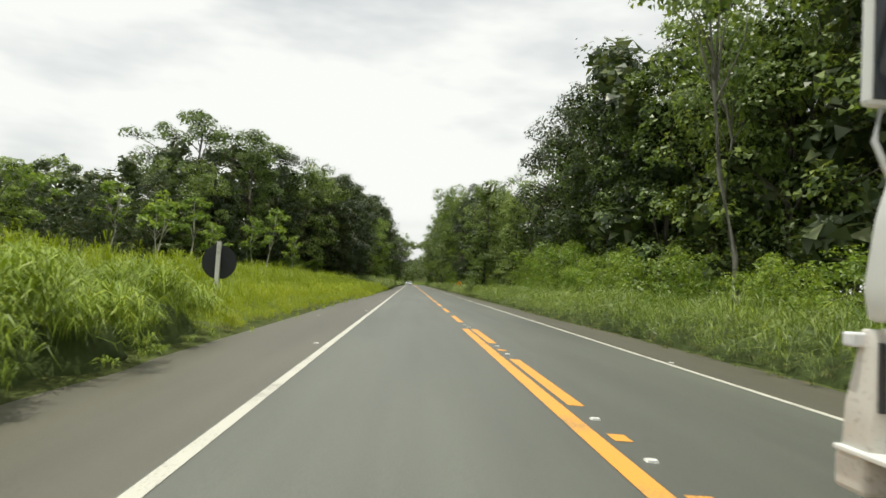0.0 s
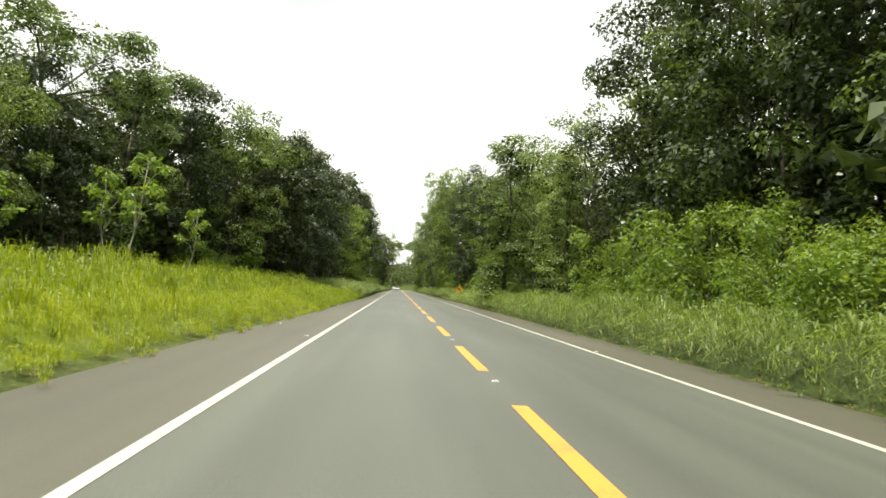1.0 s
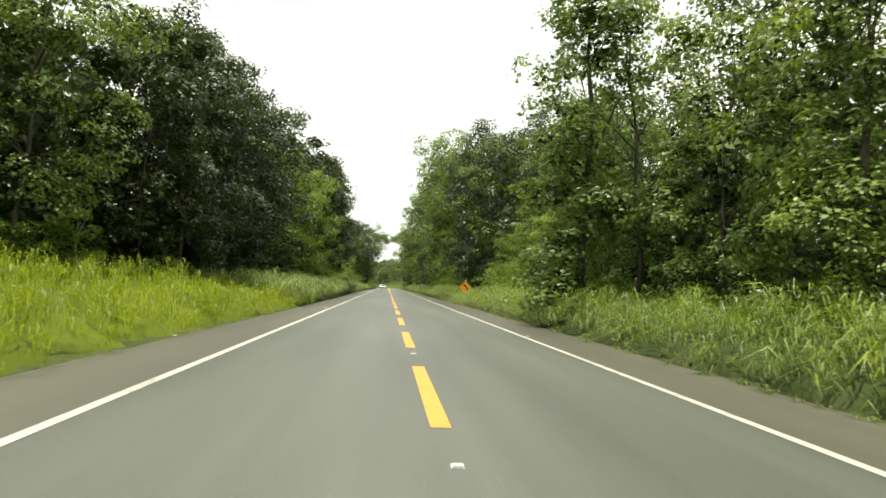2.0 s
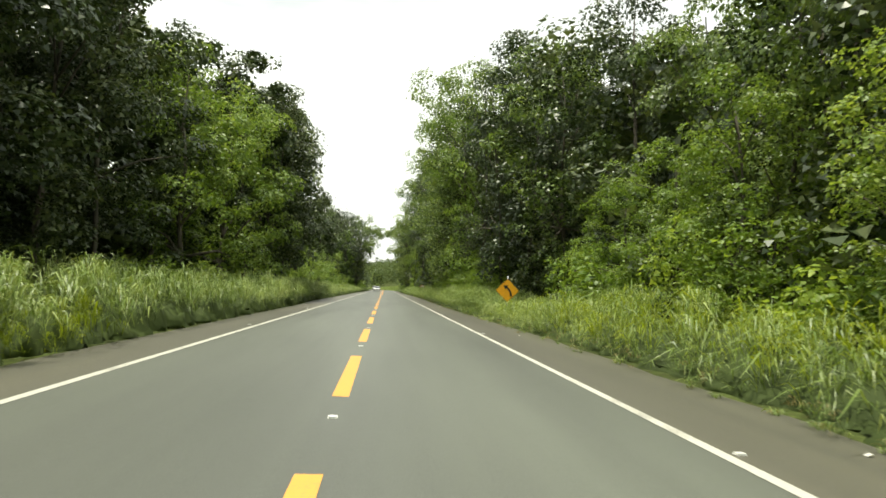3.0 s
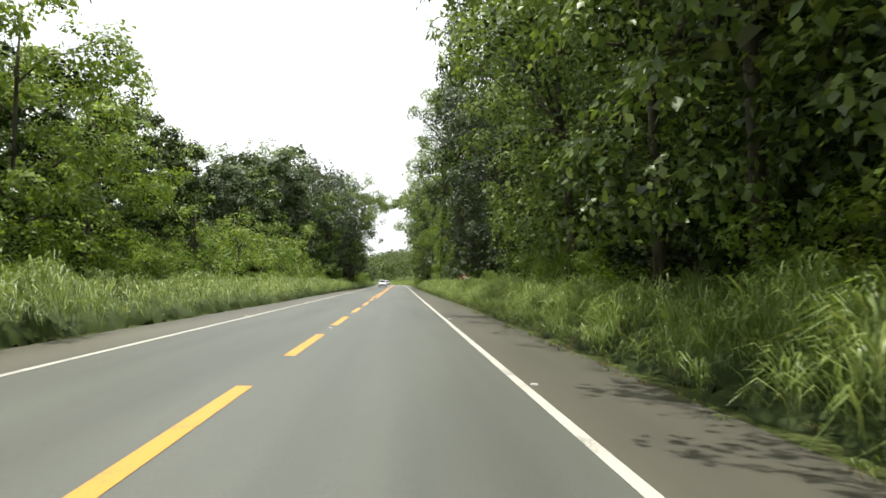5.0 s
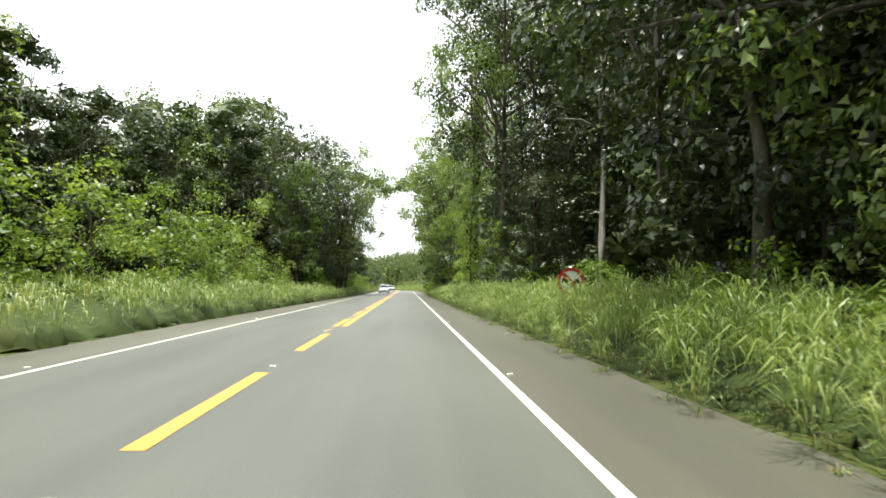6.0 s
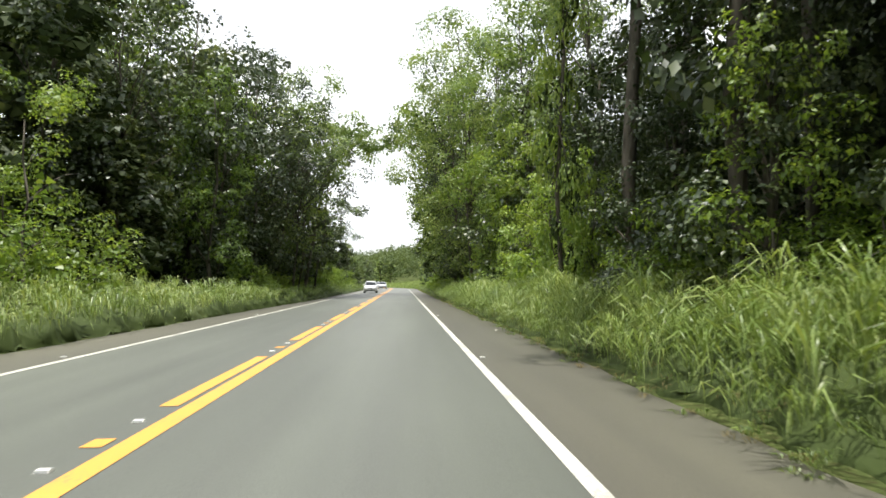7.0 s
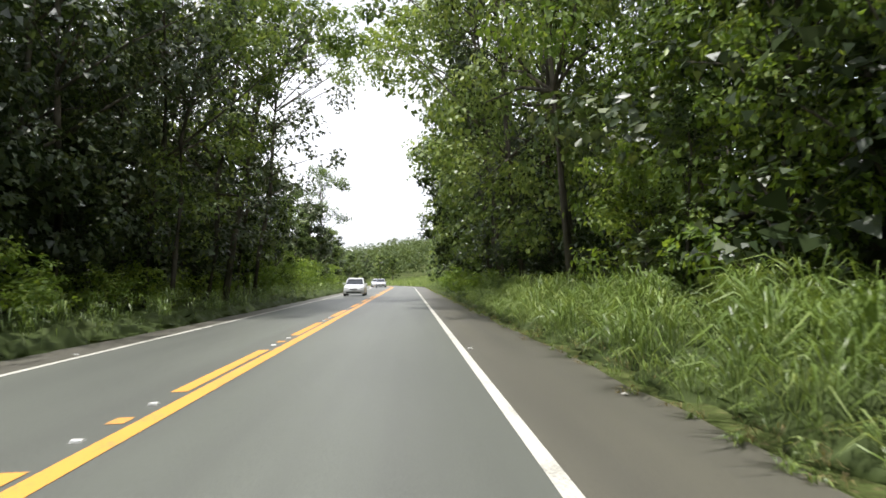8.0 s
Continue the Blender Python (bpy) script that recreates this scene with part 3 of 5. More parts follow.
EDGE_RIGHT = [(-20, 11.5), (30, 11.5), (60, 11), (67, 10.5), (74, 8.8), (100, 9), (118, 10), (145, 9), (160, 8.6), (180, 9.6), (205, 10.5), (224, 9.4), (240, 8.6), (262, 8), (285, 7.6), (300, 7.8), (330, 8.6), (420, 10)]
TOP_RIGHT = [(-20, 20), (30, 21), (60, 21), (68, 21.5), (71, 17), (75, 14.5), (84, 15.5), (95, 16.5), (104, 16.5), (112, 16.5), (120, 19), (128, 21.5), (141, 24), (165, 25), (200, 22), (232, 22), (270, 22), (300, 21), (330, 17), (420, 11)]



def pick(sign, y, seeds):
    """Darker leaved trees (odd seeds) colour shade into stretches of the forest."""
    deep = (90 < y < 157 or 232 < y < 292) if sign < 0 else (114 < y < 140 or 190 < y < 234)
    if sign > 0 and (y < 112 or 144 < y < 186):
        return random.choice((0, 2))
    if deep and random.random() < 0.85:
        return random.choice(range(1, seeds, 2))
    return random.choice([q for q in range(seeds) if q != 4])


BACK = []
random.seed(4)
for sign, edge, top, first in ((-1, EDGE_LEFT, TOP_LEFT, 20.0), (1, EDGE_RIGHT, TOP_RIGHT, 2.0)):
    y = first
    while y < 335:      # crowns that lean over the verge
        e, t = along(edge, y), along(top, y)
        if sign < 0 and 114 < y < 136:      # set back behind the lighter trees
            e += 3.2
        if sign > 0 and (192 < y < 208 or 221 < y < 257 or 92 < y < 122 or 134 < y < 150):
            e += 3.2
        if sign > 0 and (y < 68 or 192 < y < 234):
            e += 2.4
        plant("airy" if 236 < y < 285 else "forest", pick(sign, y, 6), sign * (e + random.uniform(0.6, 2.6)), y, t * random.uniform(0.94 if sign < 0 and 56 < y < 215 else 0.84, 1.04), random.uniform(0.75, 1.0), -sign * random.uniform(0, 4))
        y += random.uniform(4.6, 7.0)
    y = first
    while y < 335:      # lower, leafy to the ground
        e, t = along(edge, y), along(top, y)
        if sign > 0 and 196 < y < 209:      # clear round the pale trunk
            e += 5.0
        plant("edge", pick(sign, y, 5), sign * (e + random.uniform(1.6, 3.8)), y, t * random.uniform(0.36, 0.72), random.uniform(0.9, 1.25))
        y += random.uniform(6.2, 9.2)
    for row, gap in ((5.0, 7.5), (8.5, 6.4)):
        y = first
        while y < 340:
            e, t = along(edge, y), along(top, y)
            if sign > 0 and row < 6 and 222 < y < 264:
                y += gap
                continue
            BACK.append((random.randrange(4), sign * (e + row + random.uniform(-1.5, 1.5)), y, t * random.uniform(0.78, 1.02) * (0.6 if sign > 0 and y > 226 else 1.0), random.uniform(0.9, 1.15)))
            y += random.uniform(0.75, 1.25) * gap
    y = 90.0
    while y < 262:      # and deeper in
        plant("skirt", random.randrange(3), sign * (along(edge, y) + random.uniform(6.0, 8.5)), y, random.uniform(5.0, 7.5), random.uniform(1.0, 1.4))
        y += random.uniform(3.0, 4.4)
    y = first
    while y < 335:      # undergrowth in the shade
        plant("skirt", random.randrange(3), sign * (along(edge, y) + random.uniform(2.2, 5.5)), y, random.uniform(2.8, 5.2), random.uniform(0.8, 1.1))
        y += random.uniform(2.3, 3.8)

# shrubs where the verge shows them: side, from, to, distance from the forest edge, heights, spacing
for sign, edge, y0, y1, d0, d1, h0, h1, gap in (
        (1, EDGE_RIGHT, 14, 66, -1.1, 0.4, 2.6, 4.8, 2.1), (1, EDGE_RIGHT, 66, 104, 0.0, 1.2, 1.6, 3.2, 2.6),
        (1, EDGE_RIGHT, 100, 117, 0.3, 1.6, 3.4, 5.8, 2.2), (1, EDGE_RIGHT, 133, 190, -1.0, 0.6, 1.6, 3.8, 3.4),
        (1, EDGE_RIGHT, 212, 235, -1.2, 0.4, 1.8, 4.0, 2.8), (1, EDGE_RIGHT, 236, 262, -0.6, 0.6, 1.3, 2.3, 2.6), (1, EDGE_RIGHT, 262, 330, -1.0, 0.6, 1.6, 3.0, 3.4),
        (-1, EDGE_LEFT, 78, 92, -1.2, 0.4, 1.8, 3.6, 3.0), (-1, EDGE_LEFT, 106, 150, -1.0, 0.6, 1.4, 3.0, 3.0),
        (-1, EDGE_LEFT, 158, 200, -2.6, 0.4, 2.6, 5.2, 3.0), (-1, EDGE_LEFT, 250, 282, -0.8, 0.8, 1.4, 3.0, 3.4), (-1, EDGE_LEFT, 282, 345, -1.4, 0.4, 2.6, 5.0, 2.4)):
    y = y0
    while y < y1:
        tall = random.uniform(h0, h1)
        plant("bush" if tall > 3.0 else "shrub", random.randrange(3), sign * (along(edge, y) + random.uniform(d0, d1)), y, tall, random.uniform(0.9, 1.3))
        y += random.uniform(0.6, 1.4) * gap

# plants told apart
for x, y, h, w, ln in ((-16.9, 63, 6.2, 0.9, 0), (-15.6, 62.5, 7.0, 0.9, 9), (-14.4, 69, 5.2, 0.8, 2), (-24.0, 65, 5.2, 1.1, 0), (-24.5, 50, 6.6, 1.2, 3), (-22.0, 53, 5.6, 1.3, -3), (-20.5, 57, 6.6, 1.2, 0), (-19.0, 45, 5.6, 1.1, 2), (-26.5, 44, 6.0, 1.2, 0), (-18.2, 55, 4.6, 1.2, 0), (-13.9, 85, 4.6, 1.0, 0)):
    plant("sapling", random.randrange(3), x, y, h, w, ln)
plant("vine", 1, 7.2, 82.0, 15.4, 1.6)
plant("vine", 2, 8.6, 68.0, 11.0, 1.3)
# the last two are added to shade the trees beneath, mostly above the view
for x, y, h, w in ((-25.0, 71, 17.6, 1.2), (-21.5, 82, 16.8, 1.1), (-33, 58, 9.0, 0.9), (-26, 63, 10.5, 0.8), (-16.5, 96, 17.0, 0.9), (-8.6, 318, 17, 0.6), (7.9, 212.5, 25.5, 0.6), (8.1, 218.5, 25.5, 0.6)):
    plant("umbrella", random.randrange(3), x, y, h, w)
for x, y, h, w, ln in ((-7.8, 270, 20, 0.95, 9), (7.8, 272, 20, 0.95, -8), (-7.6, 276, 19.5, 0.9, 7), (-7.4, 260.5, 14.2, 0.95, 4), (7.6, 266, 20, 0.85, -6)):
    plant("arch", random.randrange(3), x, y, h, w, ln)
for x, y, h, w in ((-25.5, 38, 5.6, 1.4), (-29, 44, 6.6, 1.3), (-27, 31, 5.0, 1.4), (-31, 35, 5.6, 1.4)):
    plant("fresh", random.randrange(3), x, y, h, w)
plant("bare", 1, 10.3, 24.0, 16.5, 0.9, -8)
pale_tree = plant("bare", 0, 11.8, 205.6, 21.0, 0.85)
bm = bmesh.new()      # leafless side limb
root, s_ = Vector((0.0, 0.0, 6.3)), Vector((-1, -0.35, 0.1)).normalized()
tip = root + s_ * 2.1
tube(bm, [root, root + s_ * 1.0 + Vector((0, 0, 0.18)), tip], [0.045, 0.035, 0.02], 6)
for k, (d, q) in enumerate((((-0.6, -0.2, -0.9), 1.0), ((-0.9, 0.1, 0.5), 0.7), ((-0.5, -0.3, 0.9), 0.6))):
    a = root + s_ * (0.9 + 0.5 * k)
    tube(bm, [a, a + Vector(d) * q * 0.5 + Vector((0, 0, 0.1)), a + Vector(d) * q], [0.024, 0.018, 0.009], 5)
limb = part("dead_limb", bm, M_BARK_PALE, pale_tree, "bare pale dead limb", True)
limb.matrix_basis = Matrix.Rotation(-pale_tree.matrix_basis.to_euler().z, 4, "Z")
plant("vine", 0, 6.8, 220.4, 21.5, 0.42)
for x, y, h, w in ((8.3, 228.6, 7.8, 0.85), (8.0, 225.4, 5.4, 0.9), (8.2, 231.5, 5.0, 0.9), (8.0, 211.8, 5.4, 0.8), (7.7, 220.8, 4.8, 0.8), (8.6, 216.5, 3.4, 0.9), (8.9, 208.5, 3.3, 0.9), (8.9, 243.0, 8.6, 0.85), (8.6, 248.5, 7.4, 0.85)):
    plant("spray", random.randrange(3), x, y, h, w)
plant("vine", 2, 7.6, 244.2, 5.0, 1.3)
plant("vine", 1, 7.9, 238.4, 3.6, 1.4)
plant("bare", 2, 12.0, 27.5, 15.0, 0.8, -4)
for x, y, h, w in ((-13.2, 170, 14.2, 0.95), (-14.6, 179, 14.0, 1.0), (-17, 187, 13.0, 1.1), (-10.8, 121.5, 15.0, 1.0), (-9.9, 127.5, 14.5, 0.95), (-9.7, 133.2, 15.0, 0.9), (9.9, 241.5, 12.0, 0.7), (9.4, 247.5, 11.0, 0.65), (-9.4, 243.5, 15.0, 0.75), (-8.4, 277, 8.5, 0.7), (-8.3, 287, 9.0, 0.7), (9.7, 101, 7.6, 1.05), (9.9, 106, 7.2, 1.1), (10.0, 95.5, 7.4, 1.0), (10.2, 111, 6.6, 1.1)):
    plant("fresh", random.randrange(3), x, y, h, w)
for x, y, h, w in ((-12.4, 166, 5.0, 1.1), (-11.5, 226, 6.0, 1.1), (8.5, 141, 5.4, 0.95), (8.4, 145, 5.0, 0.95), (8.8, 137, 5.0, 0.95), (9.2, 154, 4.0, 1.0), (10.0, 200.2, 3.2, 1.0), (10.6, 203.2, 3.3, 0.9), (10.4, 52, 6.4, 0.95), (10.6, 57, 7.0, 0.95), (10.4, 47.5, 5.6, 0.9), (10.6, 62, 6.6, 0.95), (10.5, 43, 5.0, 0.9), (10.8, 38, 4.8, 0.9)):
    plant("bush", random.randrange(3), x, y, h, w)
for x, y, h, w in ((8.4, 217, 3.6, 1.2), (9.2, 220, 3.4, 1.2), (8.0, 224, 4.2, 1.2), (8.6, 228, 3.6, 1.2)):
    plant("sprig", random.randrange(4), x, y, h, w)
for x, y, h, w in ((-4.5, 401, 8.5, 1.2), (-1.5, 406, 7.5, 1.2), (-9.0, 412, 9.0, 1.2), (-13.5, 418, 9.5, 1.2), (8.4, 322, 13, 0.95), (8.6, 332, 12, 0.95), (8.8, 340, 11, 0.95), (8.8, 348, 10.5, 0.95), (8.0, 357, 10, 0.95), (-8.6, 309, 12, 0.9), (-8.4, 327, 10, 0.9), (-8.2, 319, 8, 0.9), (-8.4, 335, 9, 0.95)):
    plant("edge", random.randrange(5), x, y, h, w)
for x, y, h, w in ((-12.8, 205, 9.4, 1.1), (-12.0, 212, 9.0, 1.1), (-11.4, 218.5, 9.8, 1.0), (-10.4, 225, 9.4, 0.95), (-14.5, 197, 9.0, 1.1)):
    plant("thicket", random.randrange(2), x, y, h, w)
# low edge trees in the dark leaf colour that stands for shade
for x, y, h, w in ((9.0, 208, 9.0, 0.85), (8.6, 213, 10.0, 0.85), (8.8, 217.5, 9.0, 0.85), (9.4, 222, 9.0, 0.8)):
    plant("edge", random.choice((1, 3)), x, y, h, w)
for x, y, h, w in ((-19, 250, 25, 0.9), (-15.5, 245, 23, 0.85), (-23, 240, 21, 0.9), (-26, 229, 17, 0.9)):
    plant("airy", random.choice((0, 2)), x, y, h, w)
# crowns that meet over the road
for x, y, h, w, ln in ((-8.2, 268, 20, 1.0, 6), (-8.4, 275, 19, 1.0, 6), (-9.8, 256, 21, 0.95, 1), (8.0, 268, 20, 1.0, -6), (8.2, 276, 19, 1.0, -6), (9.2, 186, 23, 0.95, -4), (9.2, 176, 22, 0.9, -3), (-9.8, 149, 18, 0.9, 2), (8.6, 160, 23, 0.9, -4), (8.6, 168, 24, 0.9, -4), (-9.0, 262, 22, 0.95, 4), (8.0, 261, 22, 0.95, -6)):
    plant("airy" if y > 236 else "forest", random.choice((0, 2, 3)) if x > 0 and 230 < y < 264 else random.choice((0, 2, 4)) if x > 0 and 150 < y < 170 else random.randrange(6), x, y, h, w, ln)
for x, y, h, w in ((10.4, 243, 21, 0.8), (9.8, 249, 22, 0.75)):
    plant("airy", 4, x, y, h, w, -3)
for x, y, h, w, ln in ((7.8, 253, 24, 0.65, -4), (12.6, 244, 27, 0.8, -2), (8.6, 256, 25, 0.85, -4), (7.8, 290, 18, 0.95, -3), (8.0, 303, 16, 0.95, -2), (8.8, 151, 25, 0.95, -4), (9.4, 143.5, 25, 0.85, -2), (9.0, 156, 25, 0.9, -4)):
    plant("forest", random.choice((0, 2, 3)) if x > 0 and 230 < y < 264 else random.choice((0, 2, 4)) if x > 0 and 150 < y < 170 else random.randrange(6), x, y, h, w, ln)
# darker leaved trees, the shade they stand in put into the leaf colour
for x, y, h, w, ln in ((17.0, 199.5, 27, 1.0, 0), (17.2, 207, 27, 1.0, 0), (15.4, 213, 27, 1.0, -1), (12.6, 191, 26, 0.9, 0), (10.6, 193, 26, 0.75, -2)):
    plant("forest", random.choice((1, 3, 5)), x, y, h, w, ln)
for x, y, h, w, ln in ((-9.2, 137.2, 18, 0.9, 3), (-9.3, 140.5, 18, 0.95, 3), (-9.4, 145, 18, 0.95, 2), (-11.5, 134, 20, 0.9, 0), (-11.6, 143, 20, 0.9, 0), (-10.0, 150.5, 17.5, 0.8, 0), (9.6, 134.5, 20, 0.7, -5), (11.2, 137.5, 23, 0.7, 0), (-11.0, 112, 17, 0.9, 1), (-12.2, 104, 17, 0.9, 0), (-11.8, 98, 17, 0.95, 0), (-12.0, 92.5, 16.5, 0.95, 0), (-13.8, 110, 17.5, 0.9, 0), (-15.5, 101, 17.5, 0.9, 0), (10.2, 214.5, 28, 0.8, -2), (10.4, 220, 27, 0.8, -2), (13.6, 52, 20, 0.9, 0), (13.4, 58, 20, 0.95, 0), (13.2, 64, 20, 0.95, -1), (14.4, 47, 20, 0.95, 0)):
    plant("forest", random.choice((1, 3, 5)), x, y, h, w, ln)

# ---- deep woods behind the first rows ----
def joined(name, pieces, mat):
    """One mesh from copies of shared meshes: pairs of mesh and matrix."""
    vs, fs, base = [], [], 0
    for me, m in pieces:
        co = np.empty(len(me.vertices) * 3, np.float32)
        me.vertices.foreach_get("co", co)
        m = np.array(m)
        vs.append(co.reshape(-1, 3) @ m[:3, :3].T + m[:3, 3])
        tri = np.empty(len(me.loops), np.int32)
        me.loops.foreach_get("vertex_index", tri)
        fs.append(tri.reshape(-1, 3) + base)
        base += len(me.vertices)
    return new(name, array_mesh(name, np.concatenate(vs), np.concatenate(fs), mat))


# inner crowns, coloured with the shade they stand in
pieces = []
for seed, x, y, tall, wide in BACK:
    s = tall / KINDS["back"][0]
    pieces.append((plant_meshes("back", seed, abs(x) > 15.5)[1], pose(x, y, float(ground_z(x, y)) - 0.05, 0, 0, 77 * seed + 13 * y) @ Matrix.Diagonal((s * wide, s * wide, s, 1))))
tagged(joined("inner_woods", pieces, M_LEAF_DARK_SHADE), "crowns of the trees inside the forest, their shade put into the colour", "woods", kind="stuff")
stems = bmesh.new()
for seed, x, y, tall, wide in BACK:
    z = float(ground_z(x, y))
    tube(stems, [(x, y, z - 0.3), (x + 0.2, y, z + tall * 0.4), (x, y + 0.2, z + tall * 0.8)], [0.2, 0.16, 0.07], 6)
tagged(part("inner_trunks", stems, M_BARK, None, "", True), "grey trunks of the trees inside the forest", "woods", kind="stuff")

# these leaves carry the shade of the forest inside in their colour
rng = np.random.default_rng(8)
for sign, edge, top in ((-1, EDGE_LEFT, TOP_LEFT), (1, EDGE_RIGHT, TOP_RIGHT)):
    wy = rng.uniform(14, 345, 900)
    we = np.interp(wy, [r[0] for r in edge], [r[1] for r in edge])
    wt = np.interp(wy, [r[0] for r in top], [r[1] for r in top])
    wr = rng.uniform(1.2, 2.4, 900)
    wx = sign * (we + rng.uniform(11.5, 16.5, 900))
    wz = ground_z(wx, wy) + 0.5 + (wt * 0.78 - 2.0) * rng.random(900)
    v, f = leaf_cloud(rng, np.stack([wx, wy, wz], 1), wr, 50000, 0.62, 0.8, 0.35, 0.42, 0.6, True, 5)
    tagged(new("deep_woods", array_mesh("deep_woods", v, f, M_LEAF_DARK_SHADE)), "dense foliage deep inside the roadside forest, shade put into its colour", "woods", kind="stuff")

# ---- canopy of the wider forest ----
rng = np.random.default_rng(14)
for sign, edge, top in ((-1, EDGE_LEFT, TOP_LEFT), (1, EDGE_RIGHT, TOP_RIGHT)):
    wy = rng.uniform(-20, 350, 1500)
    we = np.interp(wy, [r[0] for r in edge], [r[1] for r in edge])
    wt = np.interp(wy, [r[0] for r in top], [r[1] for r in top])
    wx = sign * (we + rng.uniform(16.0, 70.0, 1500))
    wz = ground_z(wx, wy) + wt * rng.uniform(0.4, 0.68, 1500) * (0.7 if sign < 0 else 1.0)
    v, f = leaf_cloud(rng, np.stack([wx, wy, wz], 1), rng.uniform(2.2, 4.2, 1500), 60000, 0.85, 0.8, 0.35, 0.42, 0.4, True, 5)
    tagged(new("forest_canopy", array_mesh("forest_canopy", v, f, M_LEAF_DARK_SHADE)), "closed dark green canopy of the wider forest", "woods", kind="stuff")

# ---- woods on the far hill ----
rng = np.random.default_rng(5)
hx, hy = rng.uniform(-75, 60, 1500), rng.uniform(350, 640, 1500)
hd = road_distance(hx, hy)
keep = (hd > 10) & ~((hx > -3) & (hx < 12) & (hy < 404))
hx, hy = hx[keep], hy[keep]
hr = rng.uniform(1.8, 4.6, len(hx))
hc = np.stack([hx, hy, ground_z(hx, hy) + hr * 1.3], 1)
v, f = leaf_cloud(rng, hc, hr, 90000, 0.8, 0.9, 0.35, 0.5, 0.3, True, 6)
tagged(new("distant_woods", array_mesh("distant_woods", v, f, M_LEAF_FAR)), "green woodland covering the far hillside, haze put into its colour", "woods", kind="stuff")


# ---- tall grass on the verges ----
def grass(name, rng, side, y0, y1, x0, x1, per_m2, h0, h1, mat, width=0.016, arch=0.55, ramp_in=1.0, tuft=0.6, blades=16, spread=0.16, simple=False, lift=0.5, foot=0.3, longest=0.46):
    """Arching blades in tufts between two distances from the centre line (a number or a station table)."""
    n = int((y1 - y0) * 10 * per_m2 * 1.35 / blades)
    y = rng.uniform(y0, y1, n)
    far = np.interp(y, [r[0] for r in x1], [r[1] for r in x1]) if isinstance(x1, list) else np.full(n, x1)
    near = np.interp(y, [r[0] for r in x0], [r[1] for r in x0]) if isinstance(x0, list) else np.full(n, x0)
    span = np.clip(far - near, 0, None)
    keep = rng.random(n) < span / 10.0
    y, near, span = y[keep], near[keep], span[keep]
    n = len(y)
    near = near + 0.18 * np.sin(y * 1.9) + 0.14 * np.sin(y * 4.7 + 1)
    x = near + span * rng.random(n) ** 1.4
    row = np.floor(x / 0.95)
    cy = (np.floor(y / 1.15 + 0.5 * row) + 0.5 - 0.5 * row) * 1.15 + 0.35 * np.sin(row * 12.9 + np.floor(y / 1.15) * 7.3)
    cx = (row + 0.5) * 0.95 + 0.25 * np.sin(row * 3.7 + np.floor(y / 1.15) * 4.1)
    x, y = x + (cx - x) * 0.38, y + (cy - y) * 0.42
    mound = np.clip(1.18 - 0.62 * np.hypot(x - cx, y - cy) + 0.16 * np.sin(cx * 5.1 + cy * 3.3), 0.5, 1.3)
    patch = 0.5 + 0.3 * np.sin(y * 0.37 + 1.7 * side) * np.cos(x * 0.8) + 0.2 * np.sin(y * 1.13 + x * 0.9)
    ht = (h0 + (h1 - h0) * np.clip(0.6 * patch + 0.4 * rng.random(n), 0, 1)) * (foot + (1 - foot) * np.clip((x - near) / ramp_in, 0, 1))
    ht = ht * mound
    if side > 0:      # low growth round the two road signs
        ht = ht * (1 - 0.25 * np.exp(-((y - 191.8) / 1.4) ** 2)) * (1 - 0.42 * np.exp(-((y - 117.5) / 4.0) ** 2))
    # drooping leaves of each tuft, set along its stems
    def rep(a):
        return np.repeat(a, blades)
    m = n * blades
    az = rng.uniform(0, 2 * np.pi, m)
    lx, ly = np.cos(az) - side * 0.25, np.sin(az)
    hh = rep(ht)
    root = spread * np.sqrt(hh) * rng.random(m)
    px, py = rep(x) + lx * root, rep(y) + ly * root
    length = np.clip(hh * 0.42 * longest / 0.46, 0.14, longest) * rng.uniform(0.55, 1.2, m)
    z0 = np.clip(hh - length * 0.6, 0, None) * rng.random(m) ** lift
    w = width * rng.uniform(0.5, 1.15, m) * np.clip(length / 0.5, 0.5, 1.2)
    base = np.stack([side * px, py, ground_z(side * px, py) + z0 - 0.02], 1)
    out = np.stack([side * lx, ly, np.zeros(m)], 1)
    up = np.array([[0.0, 0.0, 1.0]])
    tw = az + rng.normal(size=m) * 0.35
    sidev = np.stack([-np.sin(tw) * side * w, np.cos(tw) * w, rng.normal(size=m) * 0.35 * w], 1)
    L = length[:, None]
    bend = (arch * rng.uniform(0.45, 1.4, m))[:, None]
    c1 = base + up * L * 0.42 + out * L * 0.10 * bend
    c2 = base + up * L * (0.80 - 0.10 * bend) + out * L * 0.42 * bend
    c3 = base + up * L * (0.92 - 0.62 * bend * rng.uniform(0.5, 1.2, m)[:, None]) + out * L * 0.90 * bend
    if simple:
        v = np.stack([base, c2 * 0.7 + c1 * 0.3 - sidev, c2 * 0.7 + c1 * 0.3 + sidev, c3], 1).reshape(-1, 3)
        b = np.arange(m)[:, None] * 4
        return new(name, array_mesh(name, v, np.concatenate([b + np.array([q]) for q in ((0, 2, 1), (1, 2, 3))], 0), mat))
    v = np.stack([base, c1 - sidev * 0.8, c1 + sidev * 0.8, c2 - sidev, c2 + sidev, c3], 1).reshape(-1, 3)
    b = np.arange(m)[:, None] * 6
    f = np.concatenate([b + np.array([q]) for q in ((0, 2, 1), (1, 2, 4), (1, 4, 3), (3, 4, 5))], 0)
    return new(name, array_mesh(name, v, f, mat))


